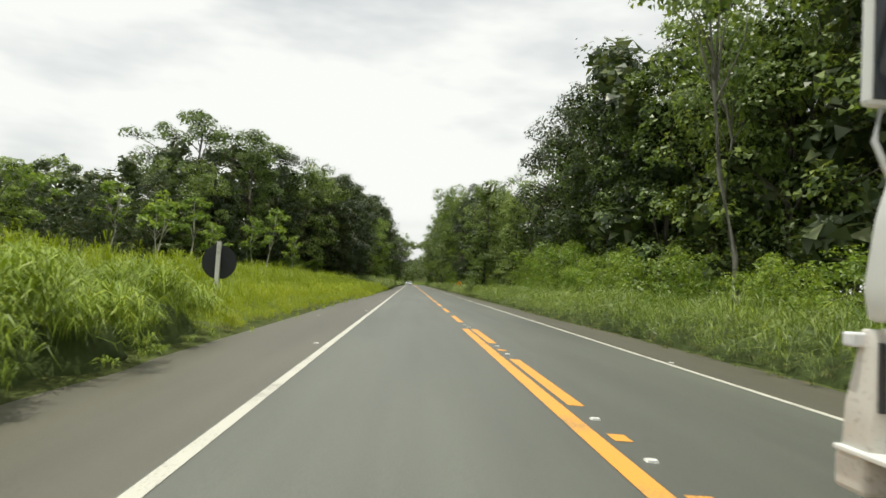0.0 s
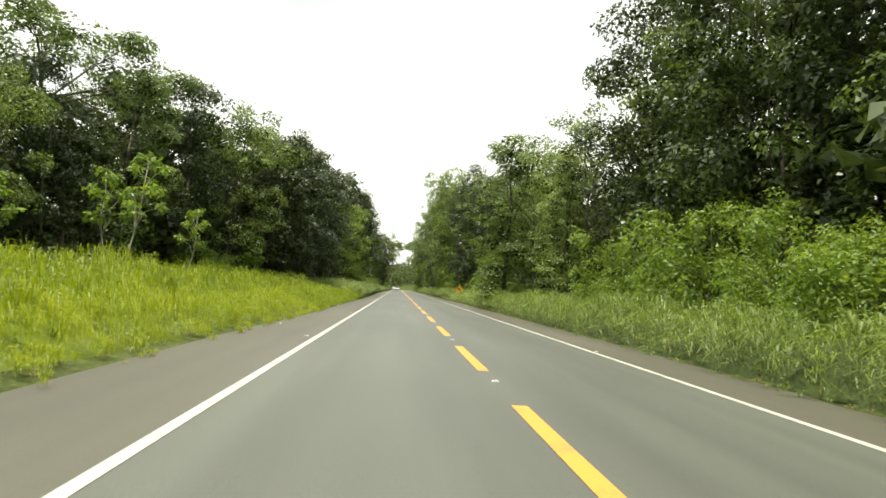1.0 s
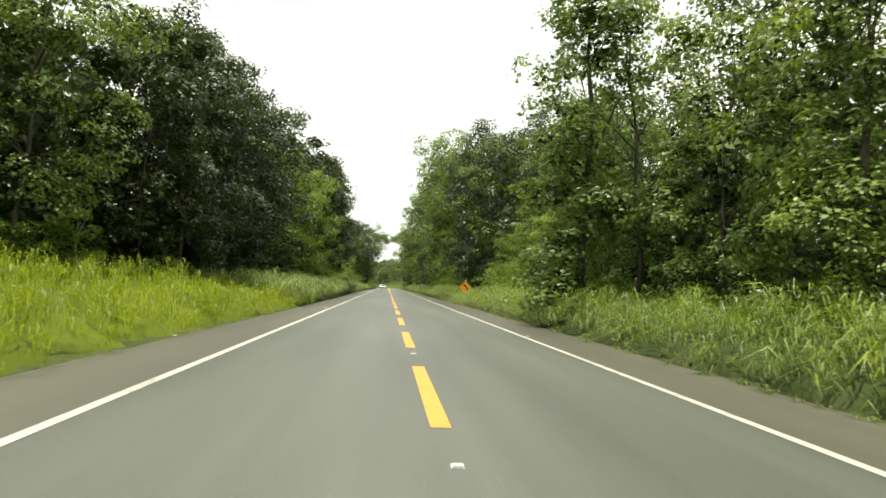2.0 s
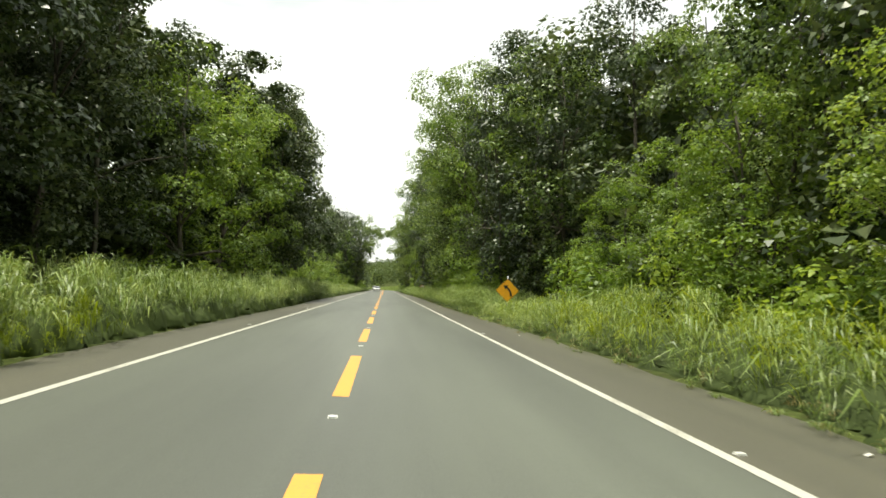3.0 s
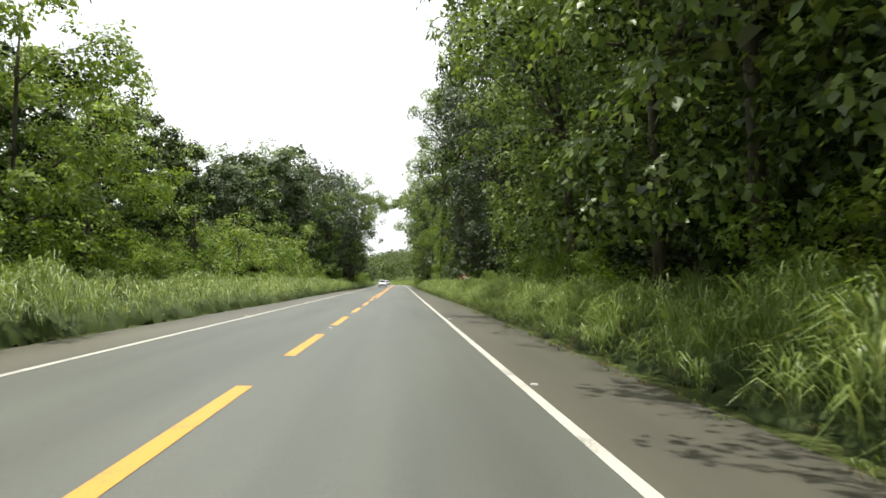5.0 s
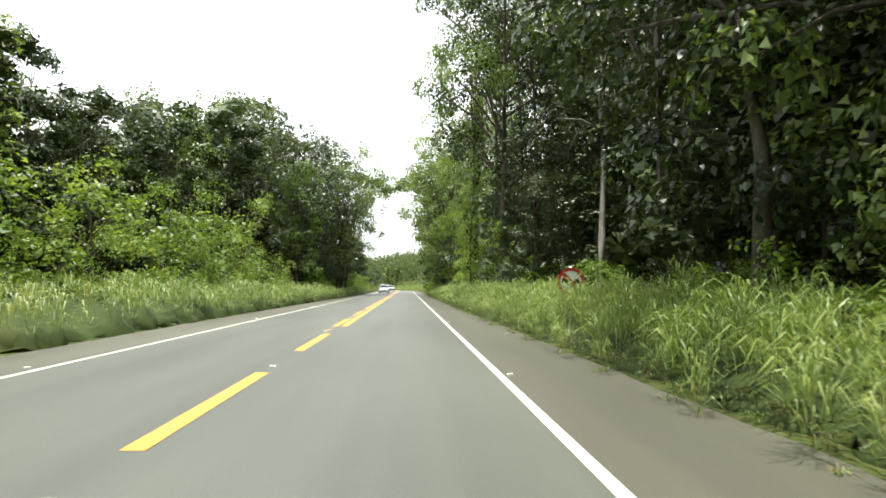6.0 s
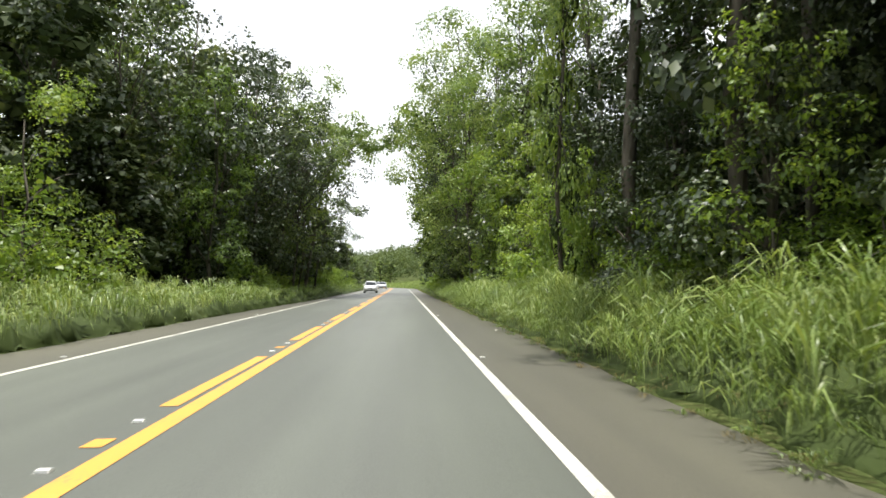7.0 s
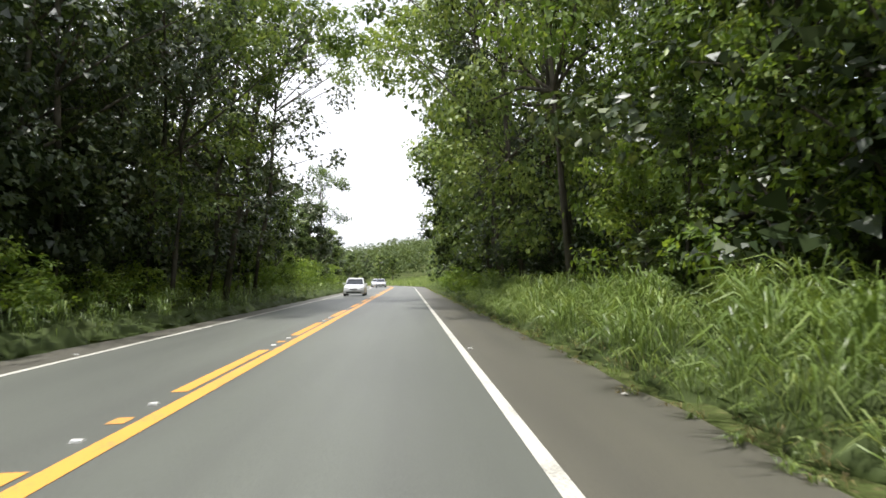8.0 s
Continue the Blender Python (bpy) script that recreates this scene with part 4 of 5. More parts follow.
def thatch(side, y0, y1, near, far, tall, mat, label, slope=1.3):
    """Close lower growth under the blades: an added uneven bank, dark tone for shade."""
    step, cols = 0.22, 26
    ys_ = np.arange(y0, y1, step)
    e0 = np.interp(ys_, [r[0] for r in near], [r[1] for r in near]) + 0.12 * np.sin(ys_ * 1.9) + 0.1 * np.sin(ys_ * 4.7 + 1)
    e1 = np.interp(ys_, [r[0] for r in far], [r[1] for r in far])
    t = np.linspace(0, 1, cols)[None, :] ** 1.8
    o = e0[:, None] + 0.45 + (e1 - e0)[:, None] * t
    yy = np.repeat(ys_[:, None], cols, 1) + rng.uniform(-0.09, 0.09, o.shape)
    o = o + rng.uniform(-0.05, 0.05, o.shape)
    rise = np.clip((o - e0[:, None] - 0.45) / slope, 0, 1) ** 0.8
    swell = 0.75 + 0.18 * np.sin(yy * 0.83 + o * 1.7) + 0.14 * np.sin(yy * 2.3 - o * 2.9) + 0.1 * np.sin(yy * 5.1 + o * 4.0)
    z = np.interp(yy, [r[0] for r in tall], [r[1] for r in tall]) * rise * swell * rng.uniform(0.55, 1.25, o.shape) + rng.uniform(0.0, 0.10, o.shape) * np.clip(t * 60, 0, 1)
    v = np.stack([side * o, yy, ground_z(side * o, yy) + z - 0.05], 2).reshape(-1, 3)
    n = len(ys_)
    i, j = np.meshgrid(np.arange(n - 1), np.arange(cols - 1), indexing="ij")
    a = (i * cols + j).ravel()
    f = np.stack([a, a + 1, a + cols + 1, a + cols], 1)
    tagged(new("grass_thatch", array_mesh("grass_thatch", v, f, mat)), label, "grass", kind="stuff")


rng = np.random.default_rng(11)
BACK_LEFT = [(r[0], min(r[1] + 0.6, 17.5)) for r in EDGE_LEFT]
BACK_RIGHT = [(r[0], r[1] + 0.6) for r in EDGE_RIGHT]
GRASS_LEFT = (
        ("tall arching grass in a dense dark-footed clump", -1, 3, 15.2, VERGE_LEFT, 10.5, 230, 0.8, 1.35, M_GRASS_CLUMP, 0.013, 1.15, 0.22),
        ("short lime-green grass strip beside the shoulder", -1, 15, 64, VERGE_LEFT, 9.0, 210, 0.45, 0.95, M_GRASS_LIME, 0.016, 0.5, 1.0),
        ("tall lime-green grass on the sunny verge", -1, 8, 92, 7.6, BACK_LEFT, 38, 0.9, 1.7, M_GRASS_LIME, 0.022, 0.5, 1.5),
        ("medium lime-green grass beside the shoulder", -1, 60, 100, VERGE_LEFT, 8.5, 80, 0.6, 1.2, M_GRASS_LIME, 0.018, 0.6, 0.8),
        ("tall green grass between shoulder and trees", -1, 92, 160, VERGE_LEFT, BACK_LEFT, 76, 1.15, 1.9, M_GRASS, 0.017, 0.95, 0.45),
        ("tall green grass between shoulder and bushes", -1, 158, 240, VERGE_LEFT, BACK_LEFT, 24, 0.8, 1.7, M_GRASS, 0.02, 0.65, 1.1),
        ("dense sunlit tall grass below the bushes", -1, 196, 240, VERGE_LEFT, 10.0, 34, 0.9, 1.6, M_GRASS, 0.02, 0.75, 0.8),
        ("tall green grass in the shade of the trees", -1, 238, 335, VERGE_LEFT, BACK_LEFT, 18, 0.6, 1.3, M_GRASS, 0.02, 0.65, 1.0))
GRASS_RIGHT = (
        ("tall arching green grass leaning over the shoulder", 1, 3, 110, VERGE_RIGHT, BACK_RIGHT, 46, 1.0, 1.8, M_GRASS, 0.015, 1.1, 0.5),
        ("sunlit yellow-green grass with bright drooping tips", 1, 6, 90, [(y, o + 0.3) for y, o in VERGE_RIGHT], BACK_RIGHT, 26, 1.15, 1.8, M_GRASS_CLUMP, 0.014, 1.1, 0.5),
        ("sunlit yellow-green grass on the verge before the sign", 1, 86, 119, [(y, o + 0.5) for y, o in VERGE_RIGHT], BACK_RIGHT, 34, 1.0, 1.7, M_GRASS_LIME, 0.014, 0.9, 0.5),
        ("tall arching green grass below the road sign", 1, 108, 126, VERGE_RIGHT, BACK_RIGHT, 80, 0.85, 1.5, M_GRASS, 0.014, 1.0, 0.8),
        ("tall arching green grass with bright tips", 1, 124, 234, VERGE_RIGHT, BACK_RIGHT, 125, 1.0, 1.75, M_GRASS, 0.0098, 0.85, 0.45),
        ("waist-high arching green grass with bright tips", 1, 234, 262, VERGE_RIGHT, BACK_RIGHT, 125, 0.9, 1.5, M_GRASS, 0.0098, 0.85, 0.5),
        ("tall green grass in the shade of the trees", 1, 260, 335, VERGE_RIGHT, BACK_RIGHT, 20, 0.6, 1.3, M_GRASS, 0.02, 0.7, 1.2))
thatch(-1, 3, 15, VERGE_LEFT, BACK_LEFT, [(0, 0.8), (15, 0.8)], M_GRASS_SHADE, "bank added under the tall grass clump, dark as its shade", 0.5)
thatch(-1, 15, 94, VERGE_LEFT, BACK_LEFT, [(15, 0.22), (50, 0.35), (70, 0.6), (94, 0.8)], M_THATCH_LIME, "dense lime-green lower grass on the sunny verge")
thatch(-1, 94, 335, VERGE_LEFT, BACK_LEFT, [(94, 0.75), (150, 0.75), (165, 0.55), (235, 0.6), (250, 0.35), (335, 0.35)], M_GRASS_SHADE, "bank added under the tall verge grass, dark as its shade", 0.35)
thatch(1, 3, 335, VERGE_RIGHT, BACK_RIGHT, [(0, 0.8), (100, 0.8), (112, 0.45), (120, 0.35), (126, 0.6), (150, 0.7), (188, 0.75), (191, 0.45), (195, 0.75), (262, 0.6), (335, 0.4)], M_GRASS_SHADE, "bank added under the tall verge grass, dark as its shade")
for label, side, y0, y1, x0, x1, dens, h0, h1, mat, w, arch, rin in GRASS_LEFT + GRASS_RIGHT:
    tagged(grass("tall_grass", rng, side, y0, y1, x0, x1, dens, h0, h1, mat, w, arch, rin, simple=(side < 0 and y0 > 5) or y0 > 250 or (side > 0 and y0 in (3, 6)), lift=0.16 if y0 == 3 and side < 0 else 0.3 if y0 in (124, 234) else 0.25 if side < 0 and y0 > 80 else 0.45, longest=0.56 if y0 in (124, 234) else 0.46, foot=0.75 if side < 0 and y0 > 80 else 0.55 if side < 0 and y0 > 50 or side > 0 and y0 != 108 else 0.3), label, "grass", kind="stuff")
for side, x0 in ((1, [(y, o + 0.05) for y, o in VERGE_RIGHT]), (-1, [(y, o + 0.05) for y, o in VERGE_LEFT])):
    tagged(grass("dry_grass", rng, side, 4 if side > 0 else 15, 335 if side > 0 else 62, x0, [(y, o + 0.9) for y, o in x0], 34, 0.12, 0.45, M_STRAW, 0.010, 0.9, 0.4, blades=10, simple=True), "dry straw-coloured grass fringe at the asphalt edge", "grass", kind="stuff")
    tagged(grass("low_weeds", rng, side, 4 if side > 0 else 15, 335 if side > 0 else 62, x0, [(y, o + 1.1) for y, o in x0], 48, 0.12, 0.5, M_GRASS, 0.018, 0.9, 0.5, blades=12, simple=True), "low green weeds creeping over the asphalt edge", "weeds", kind="stuff")
bx, by = rng.uniform(-20, 24, 12000), rng.uniform(342, 404, 12000)
bd = road_distance(bx, by)
keep = bd > 6.5
bx, by = bx[keep], by[keep]
bh = rng.uniform(0.5, 1.3, len(bx))
ba = rng.uniform(0, 2 * np.pi, len(bx))
bz = ground_z(bx, by)
bw, bl = 0.10, 0.45
v = np.stack([np.stack([bx - np.sin(ba) * bw, by + np.cos(ba) * bw, bz], 1), np.stack([bx + np.sin(ba) * bw, by - np.cos(ba) * bw, bz], 1), np.stack([bx + np.cos(ba) * bl * bh, by + np.sin(ba) * bl * bh, bz + bh], 1)], 1).reshape(-1, 3)
f = np.arange(len(v)).reshape(-1, 3)
tagged(new("bank_grass", array_mesh("bank_grass", v, f, M_GRASS)), "sunlit grass on the bank outside the bend", "grass", kind="stuff")

# ---- road studs ----
M_STUD = plain("stud_plastic", (0.72, 0.71, 0.66), 0.4)
M_REFLECTOR = plain("white_reflector", (0.85, 0.86, 0.84), 0.15)


def stud_meshes():
    bm = bmesh.new()
    r = bmesh.ops.create_cube(bm, size=1.0, matrix=Matrix.Translation((0, 0, 0.011)) @ Matrix.Diagonal((0.10, 0.09, 0.020, 1)))
    for q in r["verts"]:
        if q.co.z > 0.01:
            q.co.y *= 0.5
            q.co.x *= 0.86
    body = bpy.data.meshes.new("stud_body")
    bm.to_mesh(body)
    bm.free()
    body.materials.append(M_STUD)
    bm = bmesh.new()
    box(bm, 0, -0.041, 0.012, 0.085, 0.006, 0.016)
    refl = bpy.data.meshes.new("reflector")
    bm.to_mesh(refl)
    bm.free()
    refl.materials.append(M_REFLECTOR)
    return body, refl


STUD = stud_meshes()


def road_stud(o, s):
    x, y = on_road(s, o)
    ob = thing("road_stud", "small white reflective road stud fixed on the asphalt", "road stud", pose(x, y, crown(o) + 0.001), "reflective road studs")
    for pn, me in zip(("body", "reflector"), STUD):
        new(pn, me).parent = ob


for i in range(16):
    s = 13.7 + 15.43 * i
    road_stud(3.73, s)
    if i not in (4, 8, 9):
        road_stud(-3.73, s + 0.1)
for i in range(0, 38):
    end = DASH_PHASE + i * DASH_STEP
    if i <= 1 or i >= 24:
        road_stud(-0.135 if i >= 24 else 0.135, end + 0.85)
        road_stud(-0.135 if i >= 24 else 0.135, end + 2.45)
        ln = strip("paint_patch", (-0.22 if i >= 24 else 0.05), (-0.05 if i >= 24 else 0.22), end + 1.5, end + 1.78, 0.005, M_YELLOW, 1.0)
        ln.parent = lines
    elif i not in (3, 9, 19):
        road_stud(0.01, end + (0.7 if i in (13, 23) else 1.95 + 0.12 * math.sin(i * 2.3)))
        if i in (2, 22):
            road_stud(0.06, end + 0.8)

# ---- road signs ----
M_SIGN_AMBER = plain("amber_sign_face", (0.90, 0.42, 0.012), 0.38, 0.0, 0.06, 5.0)
M_SIGN_BLACK = plain("black_sign_film", (0.012, 0.012, 0.012), 0.4)
M_SIGN_WHITE = plain("white_sign_face", (0.74, 0.76, 0.74), 0.35, 0.0, 0.05, 5.0)
M_SIGN_RED = plain("red_sign_film", (0.42, 0.025, 0.02), 0.38, 0.0, 0.1, 5.0)
M_SIGN_BACK = plain("dark_sign_back", (0.012, 0.014, 0.016), 0.7)
M_POST_WHITE = paint("white_painted_post", (0.72, 0.72, 0.68), (0.45, 0.43, 0.38))
M_CONCRETE = paint("pale_concrete", (0.66, 0.65, 0.60), (0.42, 0.41, 0.37), 0.85)


def plate(bm, outline, y0, y1):
    """A flat plate: the outline in x and z, extruded from y0 to y1."""
    a = [bm.verts.new((x, y0, z)) for x, z in outline]
    b = [bm.verts.new((x, y1, z)) for x, z in outline]
    n = len(a)
    bm.faces.new(a)
    bm.faces.new(b[::-1])
    for i in range(n):
        bm.faces.new((a[i], b[i], b[(i + 1) % n], a[(i + 1) % n]))
    bmesh.ops.recalc_face_normals(bm, faces=bm.faces)


def ring(bm, r0, r1, y0, y1, n=40):
    for i in range(n):
        a, b = 2 * math.pi * i / n, 2 * math.pi * (i + 1) / n
        q = [(r0 * math.cos(a), r0 * math.sin(a)), (r1 * math.cos(a), r1 * math.sin(a)), (r1 * math.cos(b), r1 * math.sin(b)), (r0 * math.cos(b), r0 * math.sin(b))]
        vs = [bm.verts.new((x, y0, z)) for x, z in q]
        bm.faces.new(vs)
        ws = [bm.verts.new((x, y1, z)) for x, z in q]
        bm.faces.new((vs[1], vs[2], ws[2], ws[1]))
        bm.faces.new((vs[0], ws[0], ws[3], vs[3]))
    bmesh.ops.recalc_face_normals(bm, faces=bm.faces)


def rounded_diamond(r, c=0.08):
    pts = []
    for k in range(4):
        a = math.pi / 2 * k
        for da in (-0.5, 0.0, 0.5):
            pts.append(((r - c * (1.0 if da else 0.72)) * math.cos(a) + c * math.sin(da) * -math.sin(a), (r - c * (1.0 if da else 0.72)) * math.sin(a) + c * math.sin(da) * math.cos(a)))
    return pts


sign = thing("curve_warning_sign", "amber diamond warning sign with a black left-curve arrow", "traffic sign", pose(7.2, 120.8, 0, 0, 0, -4))
zc = 1.41
bm = bmesh.new()
plate(bm, rounded_diamond(0.70), 0.0, 0.004)
p = part("sign_plate", bm, M_SIGN_AMBER, sign)
p.location.z = zc
bm = bmesh.new()
for k in range(4):       # thin dark border
    a = math.pi / 2 * k
    b = a + math.pi / 2
    q = [(0.645 * math.cos(a), 0.645 * math.sin(a)), (0.625 * math.cos(a), 0.625 * math.sin(a)), (0.625 * math.cos(b), 0.625 * math.sin(b)), (0.645 * math.cos(b), 0.645 * math.sin(b))]
    bm.faces.new([bm.verts.new((x, -0.003, z)) for x, z in q])
p = part("border", bm, M_SIGN_BLACK, sign, "thin black border line")
p.location.z = zc
bm = bmesh.new()
shaft = []
for i in range(9):      # the shaft rises and bends to the left
    f = i / 8
    a = f * 1.15
    shaft.append((0.20 - 0.42 * (1 - math.cos(a)), -0.32 + 0.52 * math.sin(a)))
lft, rgt = [], []
for i, (x, z) in enumerate(shaft):
    x2, z2 = shaft[min(8, i + 1)]
    x1, z1 = shaft[max(0, i - 1)]
    dx, dz = x2 - x1, z2 - z1
    ln_ = math.hypot(dx, dz)
    nx, nz = -dz / ln_ * 0.052, dx / ln_ * 0.052
    lft.append((x + nx, z + nz))
    rgt.append((x - nx, z - nz))
plate(bm, lft + rgt[::-1], -0.004, -0.002)
ex, ez = shaft[-1]
dx, dz = shaft[-1][0] - shaft[-2][0], shaft[-1][1] - shaft[-2][1]
ln_ = math.hypot(dx, dz)
dx, dz = dx / ln_, dz / ln_
plate(bm, [(ex - dz * 0.145, ez + dx * 0.145), (ex + dx * 0.21, ez + dz * 0.21), (ex + dz * 0.145, ez - dx * 0.145)], -0.0045, -0.002)
p = part("arrow", bm, M_SIGN_BLACK, sign, "black arrow curving to the left")
p.location.z = zc
bm = bmesh.new()
tube(bm, [(0, 0.04, -0.4), (0, 0.04, 2.16)], [0.038, 0.038], 10)
part("post", bm, M_POST_WHITE, sign, "white painted post", True)
bm = bmesh.new()
tube(bm, [(0, 0.04, 2.155), (0, 0.04, 2.20)], [0.048, 0.03], 10)
part("post_cap", bm, M_POST_WHITE, sign)

sign = thing("no_overtaking_sign", "round white sign with red rim and slash on a white post", "traffic sign", pose(6.5, 190.6, 0, 0, 0, 2))
zc = 1.50
bm = bmesh.new()
plate(bm, [(0.375 * math.cos(2 * math.pi * i / 40), 0.375 * math.sin(2 * math.pi * i / 40)) for i in range(40)], 0.0, 0.004)
p = part("sign_plate", bm, M_SIGN_WHITE, sign)
p.location.z = zc
bm = bmesh.new()
ring(bm, 0.295, 0.376, -0.003, 0.002)
p = part("rim", bm, M_SIGN_RED, sign, "red rim")
p.location.z = zc
bm = bmesh.new()
plate(bm, [(-0.20, 0.27), (-0.27, 0.20), (0.20, -0.27), (0.27, -0.20)], -0.006, -0.004)
p = part("slash", bm, M_SIGN_RED, sign, "red diagonal slash")
p.location.z = zc
bm = bmesh.new()
plate(bm, [(-0.25, -0.05), (-0.25, 0.05), (-0.21, 0.10), (-0.06, 0.10), (-0.04, 0.03), (-0.02, -0.05)], -0.004, -0.002)
plate(bm, [(-0.22, -0.09), (-0.22, -0.055), (-0.18, -0.055), (-0.18, -0.09)], -0.004, -0.002)
plate(bm, [(-0.09, -0.09), (-0.09, -0.055), (-0.05, -0.055), (-0.05, -0.09)], -0.004, -0.002)
p = part("truck_symbol", bm, M_SIGN_BLACK, sign, "black lorry symbol")
p.location.z = zc
bm = bmesh.new()
plate(bm, [(0.06, -0.05), (0.06, 0.02), (0.10, 0.03), (0.12, 0.08), (0.20, 0.08), (0.22, 0.03), (0.25, 0.02), (0.25, -0.05)], -0.004, -0.002)
p = part("car_symbol", bm, M_SIGN_BLACK, sign, "black car symbol")
p.location.z = zc
bm = bmesh.new()
tube(bm, [(0, 0.05, -0.4), (0, 0.05, 1.92)], [0.04, 0.04], 10)
part("post", bm, M_POST_WHITE, sign, "white painted post", True)

sign = thing("sign_back", "dark back of a round sign on a pale concrete post", "traffic sign", pose(-7.45, 19.4, 0, 0, 0, 3))
gz0 = float(ground_z(-7.45, 19.4))
bm = bmesh.new()
plate(bm, [(0.5 * math.cos(2 * math.pi * (i + 0.5) / 32), 0.5 * math.sin(2 * math.pi * (i + 0.5) / 32)) for i in range(32)], 0.03, 0.036)
p = part("sign_plate", bm, M_SIGN_BACK, sign)
p.location.z = 1.56
bm = bmesh.new()
box(bm, -0.02, -0.03, 0.95, 0.12, 0.11, 2.4, 0.012)
part("post", bm, M_CONCRETE, sign, "square pale concrete post")
bm = bmesh.new()
box(bm, -0.02, 0.02, 1.62, 0.5, 0.02, 0.05)
part("bracket", bm, M_SIGN_BACK, sign)

# ---- vehicles ----
M_CAR_WHITE = plain("white_car_paint", (0.74, 0.75, 0.76), 0.22, 0.0, 0.03, 1.0)
M_CAR_SILVER = plain("silver_car_paint", (0.55, 0.56, 0.57), 0.25, 0.5, 0.04, 1.0)
M_GLASS = plain("dark_window_glass", (0.02, 0.025, 0.03), 0.06, 0.0, 0.1, 1.0)
M_RUBBER = plain("black_rubber", (0.02, 0.02, 0.02), 0.8)
M_TRIM = plain("black_plastic", (0.03, 0.03, 0.032), 0.5)
M_RIM = plain("grey_wheel_rim", (0.45, 0.46, 0.47), 0.35, 0.8)
M_LAMP = plain("clear_headlamp", (0.75, 0.77, 0.80), 0.12, 0.0, 0.1, 8.0)
M_PLATE = plain("pale_plate", (0.6, 0.61, 0.6), 0.5)


def wheel(parent, x, y, r, w):
    bm = bmesh.new()
    tube(bm, [(-w / 2, 0, 0), (-w / 2 + 0.03, 0, 0), (w / 2 - 0.03, 0, 0), (w / 2, 0, 0)], [r * 0.93, r, r, r * 0.93], 20)
    wh = part("wheel", bm, M_RUBBER, parent, "", True)
    wh.location = (x, y, r)
    bm = bmesh.new()
    tube(bm, [(-w / 2 - 0.006, 0, 0), (w / 2 + 0.006, 0, 0)], [r * 0.6, r * 0.6], 16)
    part("rim", bm, M_RIM, wh, "grey metal rim")


def loft(bm, sections):
    """A closed skin through sections, each a list of points of the same count."""
    rings = [[bm.verts.new(p) for p in s] for s in sections]
    n = len(rings[0])
    for a, b in zip(rings, rings[1:]):
        for i in range(n):
            bm.faces.new((a[i], a[(i + 1) % n], b[(i + 1) % n], b[i]))
    bm.faces.new(rings[0][::-1])
    bm.faces.new(rings[-1])
    bmesh.ops.recalc_face_normals(bm, faces=bm.faces)


def hatchback(at, paint_mat, label):
    """A small five-door car whose front faces -y."""
    car = thing("car", label, "car", at, "oncoming cars")

    def sec(y, z0, z1, w0, w1):
        zm = (z0 + z1) * 0.5
        return [(-w0 * 0.94, y, z0), (-w0, y, z0 + 0.12), (-w0, y, zm), (-w1, y, z1 - 0.05), (-w1 * 0.86, y, z1), (w1 * 0.86, y, z1), (w1, y, z1 - 0.05), (w0, y, zm), (w0, y, z0 + 0.12), (w0 * 0.94, y, z0)]
    bm = bmesh.new()
    loft(bm, [sec(-1.95, 0.34, 0.62, 0.62, 0.60), sec(-1.85, 0.22, 0.74, 0.78, 0.72), sec(-1.5, 0.20, 0.86, 0.84, 0.78), sec(-0.95, 0.20, 0.96, 0.85, 0.80), sec(0.5, 0.20, 0.98, 0.85, 0.80), sec(1.5, 0.22, 1.00, 0.84, 0.78), sec(1.82, 0.28, 0.98, 0.80, 0.72), sec(1.9, 0.36, 0.88, 0.70, 0.64)])
    part("body", bm, paint_mat, car, "", True)
    bm = bmesh.new()
    loft(bm, [[(-0.74, -0.92, 0.955), (-0.74, 1.66, 0.985), (0.74, 1.66, 0.985), (0.74, -0.92, 0.955)], [(-0.60, -0.22, 1.40), (-0.60, 1.38, 1.42), (0.60, 1.38, 1.42), (0.60, -0.22, 1.40)]])
    part("cabin_glass", bm, M_GLASS, car, "dark tinted windows")
    bm = bmesh.new()
    loft(bm, [[(-0.62, -0.24, 1.385), (-0.62, 1.42, 1.405), (0.62, 1.42, 1.405), (0.62, -0.24, 1.385)], [(-0.52, -0.05, 1.475), (-0.52, 1.25, 1.485), (0.52, 1.25, 1.485), (0.52, -0.05, 1.475)]])
    part("roof", bm, paint_mat, car)
    for sx in (-1, 1):
        bm = bmesh.new()
        tube(bm, [(sx * 0.75, -0.96, 0.95), (sx * 0.61, -0.22, 1.40)], [0.035, 0.035], 6)
        part("pillar", bm, paint_mat, car)
        bm = bmesh.new()
        box(bm, sx * 0.56, -1.84, 0.66, 0.30, 0.14, 0.15, 0.04)
        part("headlight", bm, M_LAMP, car, "clear headlight")
        bm = bmesh.new()
        box(bm, sx * 0.92, -0.62, 1.0, 0.16, 0.10, 0.13, 0.03)
        part("wing_mirror", bm, paint_mat, car)
        for wy in (-1.2, 1.22):
            wheel(car, sx * 0.76, wy, 0.30, 0.19)
    bm = bmesh.new()
    box(bm, 0, -1.94, 0.58, 0.62, 0.05, 0.10, 0.02)
    part("grille", bm, M_TRIM, car, "black grille")
    bm = bmesh.new()
    box(bm, 0, -1.90, 0.34, 1.2, 0.10, 0.14, 0.03)
    part("lower_grille", bm, M_TRIM, car, "black lower bumper opening")
    bm = bmesh.new()
    box(bm, 0, -1.975, 0.47, 0.40, 0.012, 0.11)
    part("plate", bm, M_PLATE, car, "plain pale plate")
    return car


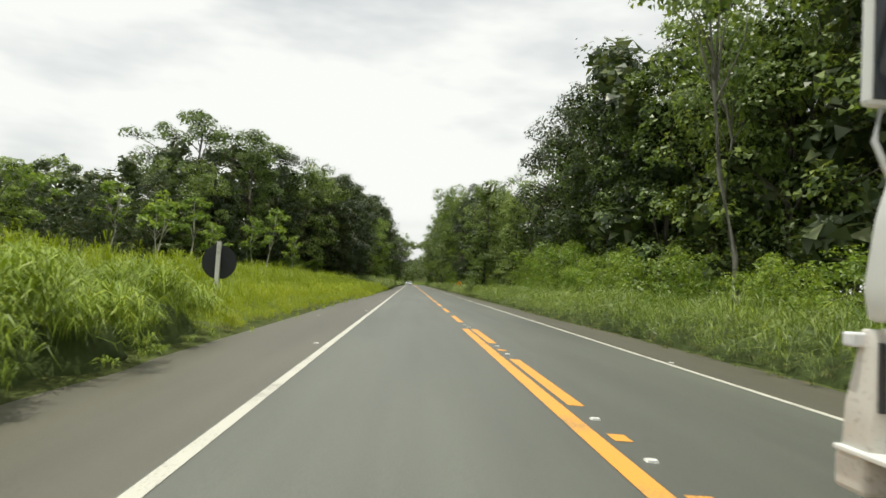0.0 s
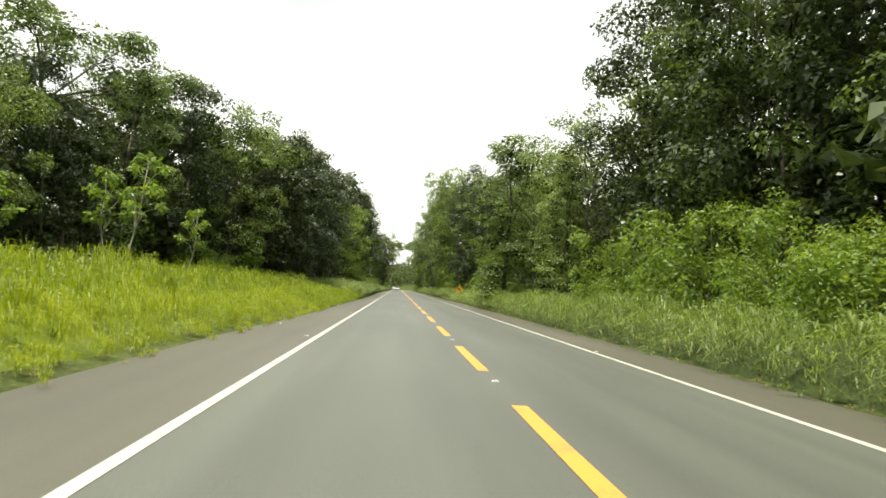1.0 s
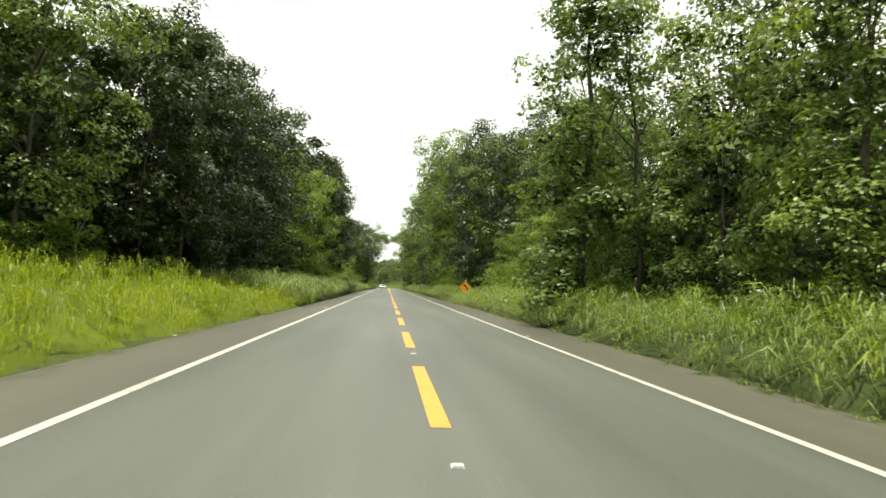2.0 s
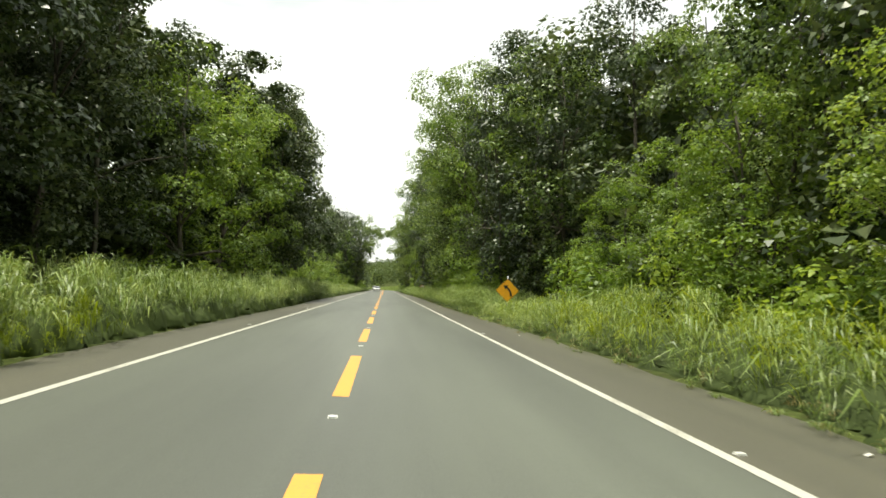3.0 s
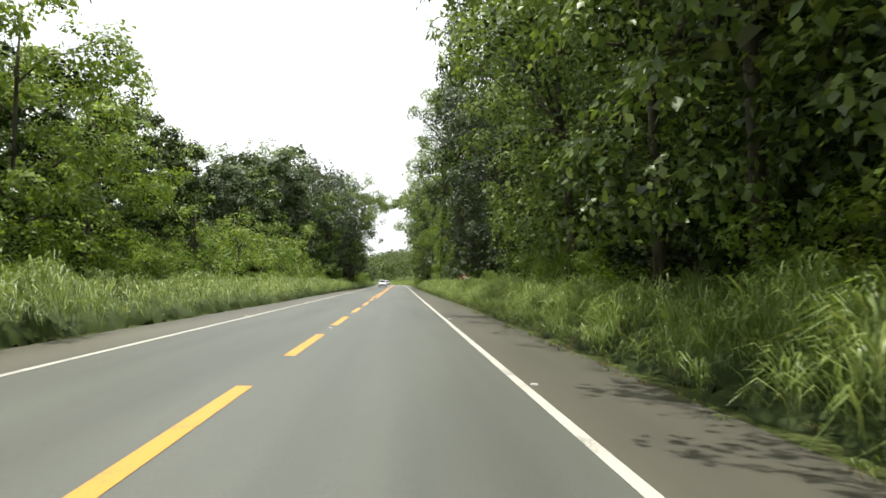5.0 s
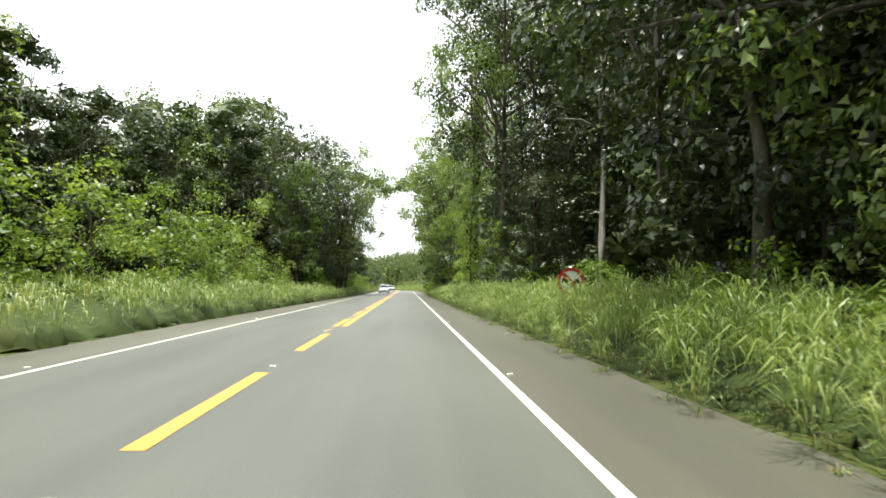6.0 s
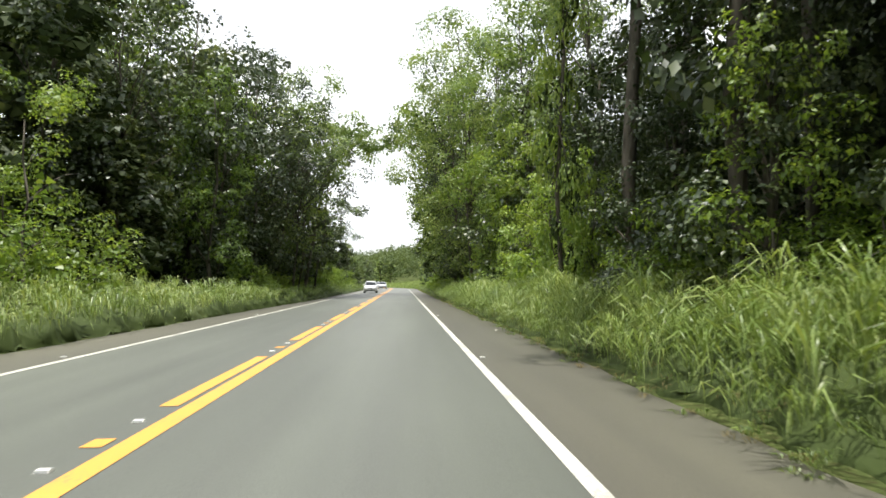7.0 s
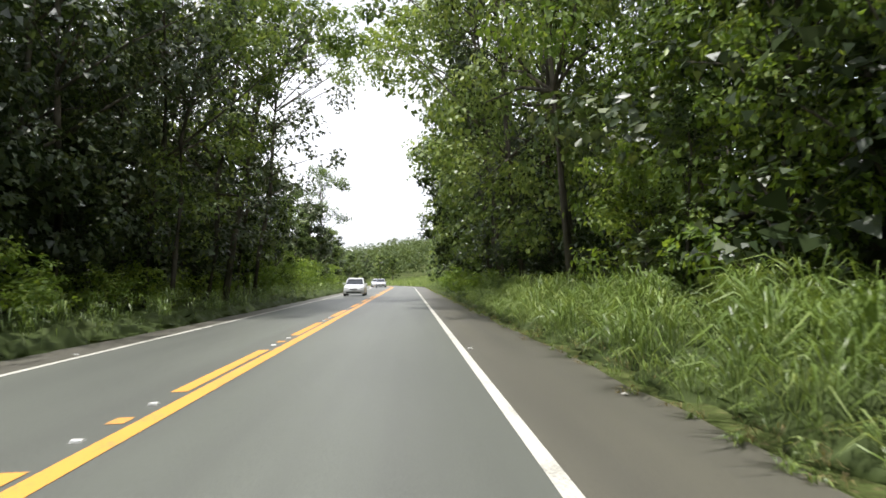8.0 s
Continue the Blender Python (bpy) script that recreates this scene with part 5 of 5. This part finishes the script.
hatchback(pose(-1.85, 287.5, -0.045, 0, 1.1, 0), M_CAR_WHITE, "white hatchback driving towards us on the far lane")
for s, mat_, lab in ((343.0, M_CAR_SILVER, "silver car coming round the distant bend"), (355.0, M_CAR_WHITE, "white car coming round the distant bend")):
    cx, cy = on_road(s, -1.8)
    hatchback(pose(cx, cy, -0.045, 0, 0, math.degrees((s - BEND_START) / BEND_RADIUS)), mat_, lab)

M_TRUCK = plain("white_truck_paint", (0.72, 0.73, 0.70), 0.3, 0.0, 0.05, 1.5)
M_TRUCK_DIRTY = paint("dusty_white_bumper", (0.62, 0.60, 0.55), (0.40, 0.36, 0.30), 0.5)
truck = thing("truck", "white cargo truck with a large wing mirror on the asphalt", "truck", pose(0, 0, -0.03))
XL, XR, YF = 0.71, 3.12, 3.60
bm = bmesh.new()
loft(bm, [[(XL, YF, 1.27), (XR, YF, 1.27), (XR, 1.45, 1.27), (XL, 1.45, 1.27)], [(XL - 0.01, YF + 0.03, 1.45), (XR + 0.01, YF + 0.03, 1.45), (XR, 1.45, 1.45), (XL, 1.45, 1.45)], [(XL + 0.01, YF - 0.02, 1.85), (XR - 0.01, YF - 0.02, 1.85), (XR, 1.45, 1.85), (XL, 1.45, 1.85)], [(XL + 0.09, YF - 0.30, 2.75), (XR - 0.09, YF - 0.30, 2.75), (XR - 0.06, 1.45, 2.75), (XL + 0.06, 1.45, 2.75)], [(XL + 0.18, YF - 0.45, 2.92), (XR - 0.18, YF - 0.45, 2.92), (XR - 0.16, 1.52, 2.92), (XL + 0.16, 1.52, 2.92)]])
bmesh.ops.bevel(bm, geom=list(bm.edges), offset=0.035, segments=2, affect="EDGES", profile=0.5)
part("cab", bm, M_TRUCK, truck, "", True)
bm = bmesh.new()
loft(bm, [[(XL + 0.012, YF - 0.55, 2.05), (XL + 0.012, 2.2, 2.05), (XL + 0.05, 2.2, 2.05), (XL + 0.05, YF - 0.55, 2.05)], [(XL + 0.060, YF - 0.62, 2.6), (XL + 0.055, 2.2, 2.6), (XL + 0.10, 2.2, 2.6), (XL + 0.10, YF - 0.62, 2.6)]])
part("side_window", bm, M_GLASS, truck, "dark side window")
bm = bmesh.new()
loft(bm, [[(XL + 0.1, YF - 0.005, 1.92), (XR - 0.1, YF - 0.005, 1.92), (XR - 0.1, YF - 0.1, 1.92), (XL + 0.1, YF - 0.1, 1.92)], [(XL + 0.17, YF - 0.235, 2.62), (XR - 0.17, YF - 0.235, 2.62), (XR - 0.17, YF - 0.33, 2.62), (XL + 0.17, YF - 0.33, 2.62)]])
part("windscreen", bm, M_GLASS, truck, "dark windscreen")
bm = bmesh.new()
loft(bm, [[(XL + 0.08, YF - 0.12, 0.62), (XR - 0.08, YF - 0.12, 0.62), (XR - 0.08, 1.5, 0.62), (XL + 0.08, 1.5, 0.62)], [(XL + 0.05, YF - 0.06, 1.24), (XR - 0.05, YF - 0.06, 1.24), (XR - 0.05, 1.5, 1.24), (XL + 0.05, 1.5, 1.24)]])
part("lower_body", bm, M_TRUCK, truck, "white lower cab panel")
bm = bmesh.new()
loft(bm, [[(XL - 0.045, YF + 0.12, 0.54), (XL + 0.06, YF + 0.12, 0.54), (XL + 0.06, YF - 0.12, 0.54), (XL - 0.04, YF - 0.10, 0.54)], [(XL - 0.035, YF + 0.11, 0.8), (XL + 0.06, YF + 0.10, 0.8), (XL + 0.06, YF - 0.12, 0.8), (XL - 0.02, YF - 0.10, 0.8)], [(XL - 0.005, YF + 0.06, 1.1), (XL + 0.06, YF + 0.06, 1.1), (XL + 0.06, YF - 0.10, 1.1), (XL + 0.005, YF - 0.08, 1.1)], [(XL + 0.005, YF + 0.04, 1.23), (XL + 0.06, YF + 0.04, 1.23), (XL + 0.06, YF - 0.08, 1.23), (XL + 0.012, YF - 0.06, 1.23)]])
bmesh.ops.bevel(bm, geom=list(bm.edges), offset=0.012, segments=2, affect="EDGES", profile=0.5)
fender = part("fender", bm, M_TRUCK_DIRTY, truck, "dusty white corner panel", True)
bm = bmesh.new()
loft(bm, [[(XL + 0.00, YF - 0.115, 0.78), (XL + 0.04, YF - 0.115, 0.78), (XL + 0.04, YF - 0.135, 0.78), (XL + 0.00, YF - 0.135, 0.78)], [(XL + 0.015, YF - 0.085, 1.16), (XL + 0.04, YF - 0.085, 1.16), (XL + 0.04, YF - 0.115, 1.16), (XL + 0.015, YF - 0.115, 1.16)]])
part("slot", bm, M_TRIM, fender, "black air slot")
bm = bmesh.new()
box(bm, (XL + XR) / 2, YF + 0.04, 0.42, XR - XL + 0.11, 0.26, 0.22, 0.035)
part("bumper", bm, M_TRUCK_DIRTY, truck, "dusty white front bumper")
bm = bmesh.new()
box(bm, XL + 0.05, YF - 0.12, 0.545, 0.26, 0.52, 0.035, 0.01)
part("step", bm, M_TRUCK, truck, "white cab step")
bm = bmesh.new()
box(bm, XL - 0.015, YF + 0.05, 1.165, 0.11, 0.10, 0.085, 0.015)
part("turn_signal", bm, M_LAMP, truck, "clear turn signal lamp")
bm = bmesh.new()
tube(bm, [(XL + 0.06, YF - 0.10, 2.05), (XL + 0.02, YF - 0.01, 2.30), (XL + 0.05, YF - 0.02, 2.5)], [0.018] * 3, 8)
part("mirror_arm", bm, M_TRUCK, truck, "white mirror arm", True)
bm = bmesh.new()
tube(bm, [(XL + 0.16, YF - 0.33, 2.80), (XL + 0.06, YF - 0.03, 3.26), (XL + 0.06, YF - 0.02, 3.1)], [0.018] * 3, 8)
part("mirror_arm", bm, M_TRUCK, truck, "white mirror arm", True)
bm = bmesh.new()
box(bm, XL + 0.10, YF - 0.02, 2.86, 0.32, 0.09, 0.74, 0.035)
mr = part("mirror_housing", bm, M_TRUCK, truck, "white mirror housing")
bm = bmesh.new()
box(bm, XL + 0.10, YF - 0.068, 2.86, 0.27, 0.012, 0.67, 0.004)
part("mirror_glass", bm, M_GLASS, mr, "dark mirror glass")
bm = bmesh.new()
box(bm, (XL + XR) / 2, -2.9, 2.3, XR - XL + 0.04, 8.3, 2.4, 0.03)
part("cargo_box", bm, M_TRUCK, truck, "white cargo box")
bm = bmesh.new()
box(bm, (XL + XR) / 2, -2.0, 0.92, 0.95, 10.0, 0.24, 0.02)
part("chassis", bm, M_TRIM, truck, "black chassis frame")
for wx in (XL + 0.16, XR - 0.16):
    for wy in (2.1, -4.6, -5.8):
        wheel(truck, wx, wy, 0.50, 0.28)

# ---- litter on the shoulder ----
M_LITTER = plain("pale_litter", (0.62, 0.60, 0.54), 0.7, 0.0, 0.2, 20.0)
random.seed(21)
for x, y in ((5.25, 135.4), (5.0, 138.0), (4.9, 106.2), (5.1, 192.9), (4.85, 199.8), (5.0, 221.4), (5.05, 240.0), (-5.3, 71.3), (-5.2, 49.3), (-5.1, 24.0), (5.1, 91.0)):
    bm = bmesh.new()
    pts = [bm.verts.new((0.065 * math.cos(a) * random.uniform(0.5, 1.2), 0.038 * math.sin(a) * random.uniform(0.5, 1.2), 0.012 + random.uniform(0, 0.03))) for a in [k * math.pi / 3 for k in range(6)]]
    top = bm.verts.new((0, 0, 0.05))
    for q in range(6):
        bm.faces.new((pts[q], pts[(q + 1) % 6], top))
    bm.faces.new(pts[::-1])
    ob = part("litter", bm, M_LITTER)
    tagged(ob, "crumpled pale scrap of litter on the shoulder", "litter", "litter scraps")
    ob.matrix_basis = pose(x, y, crown(x) - 0.008, 0, 0, random.uniform(0, 180))
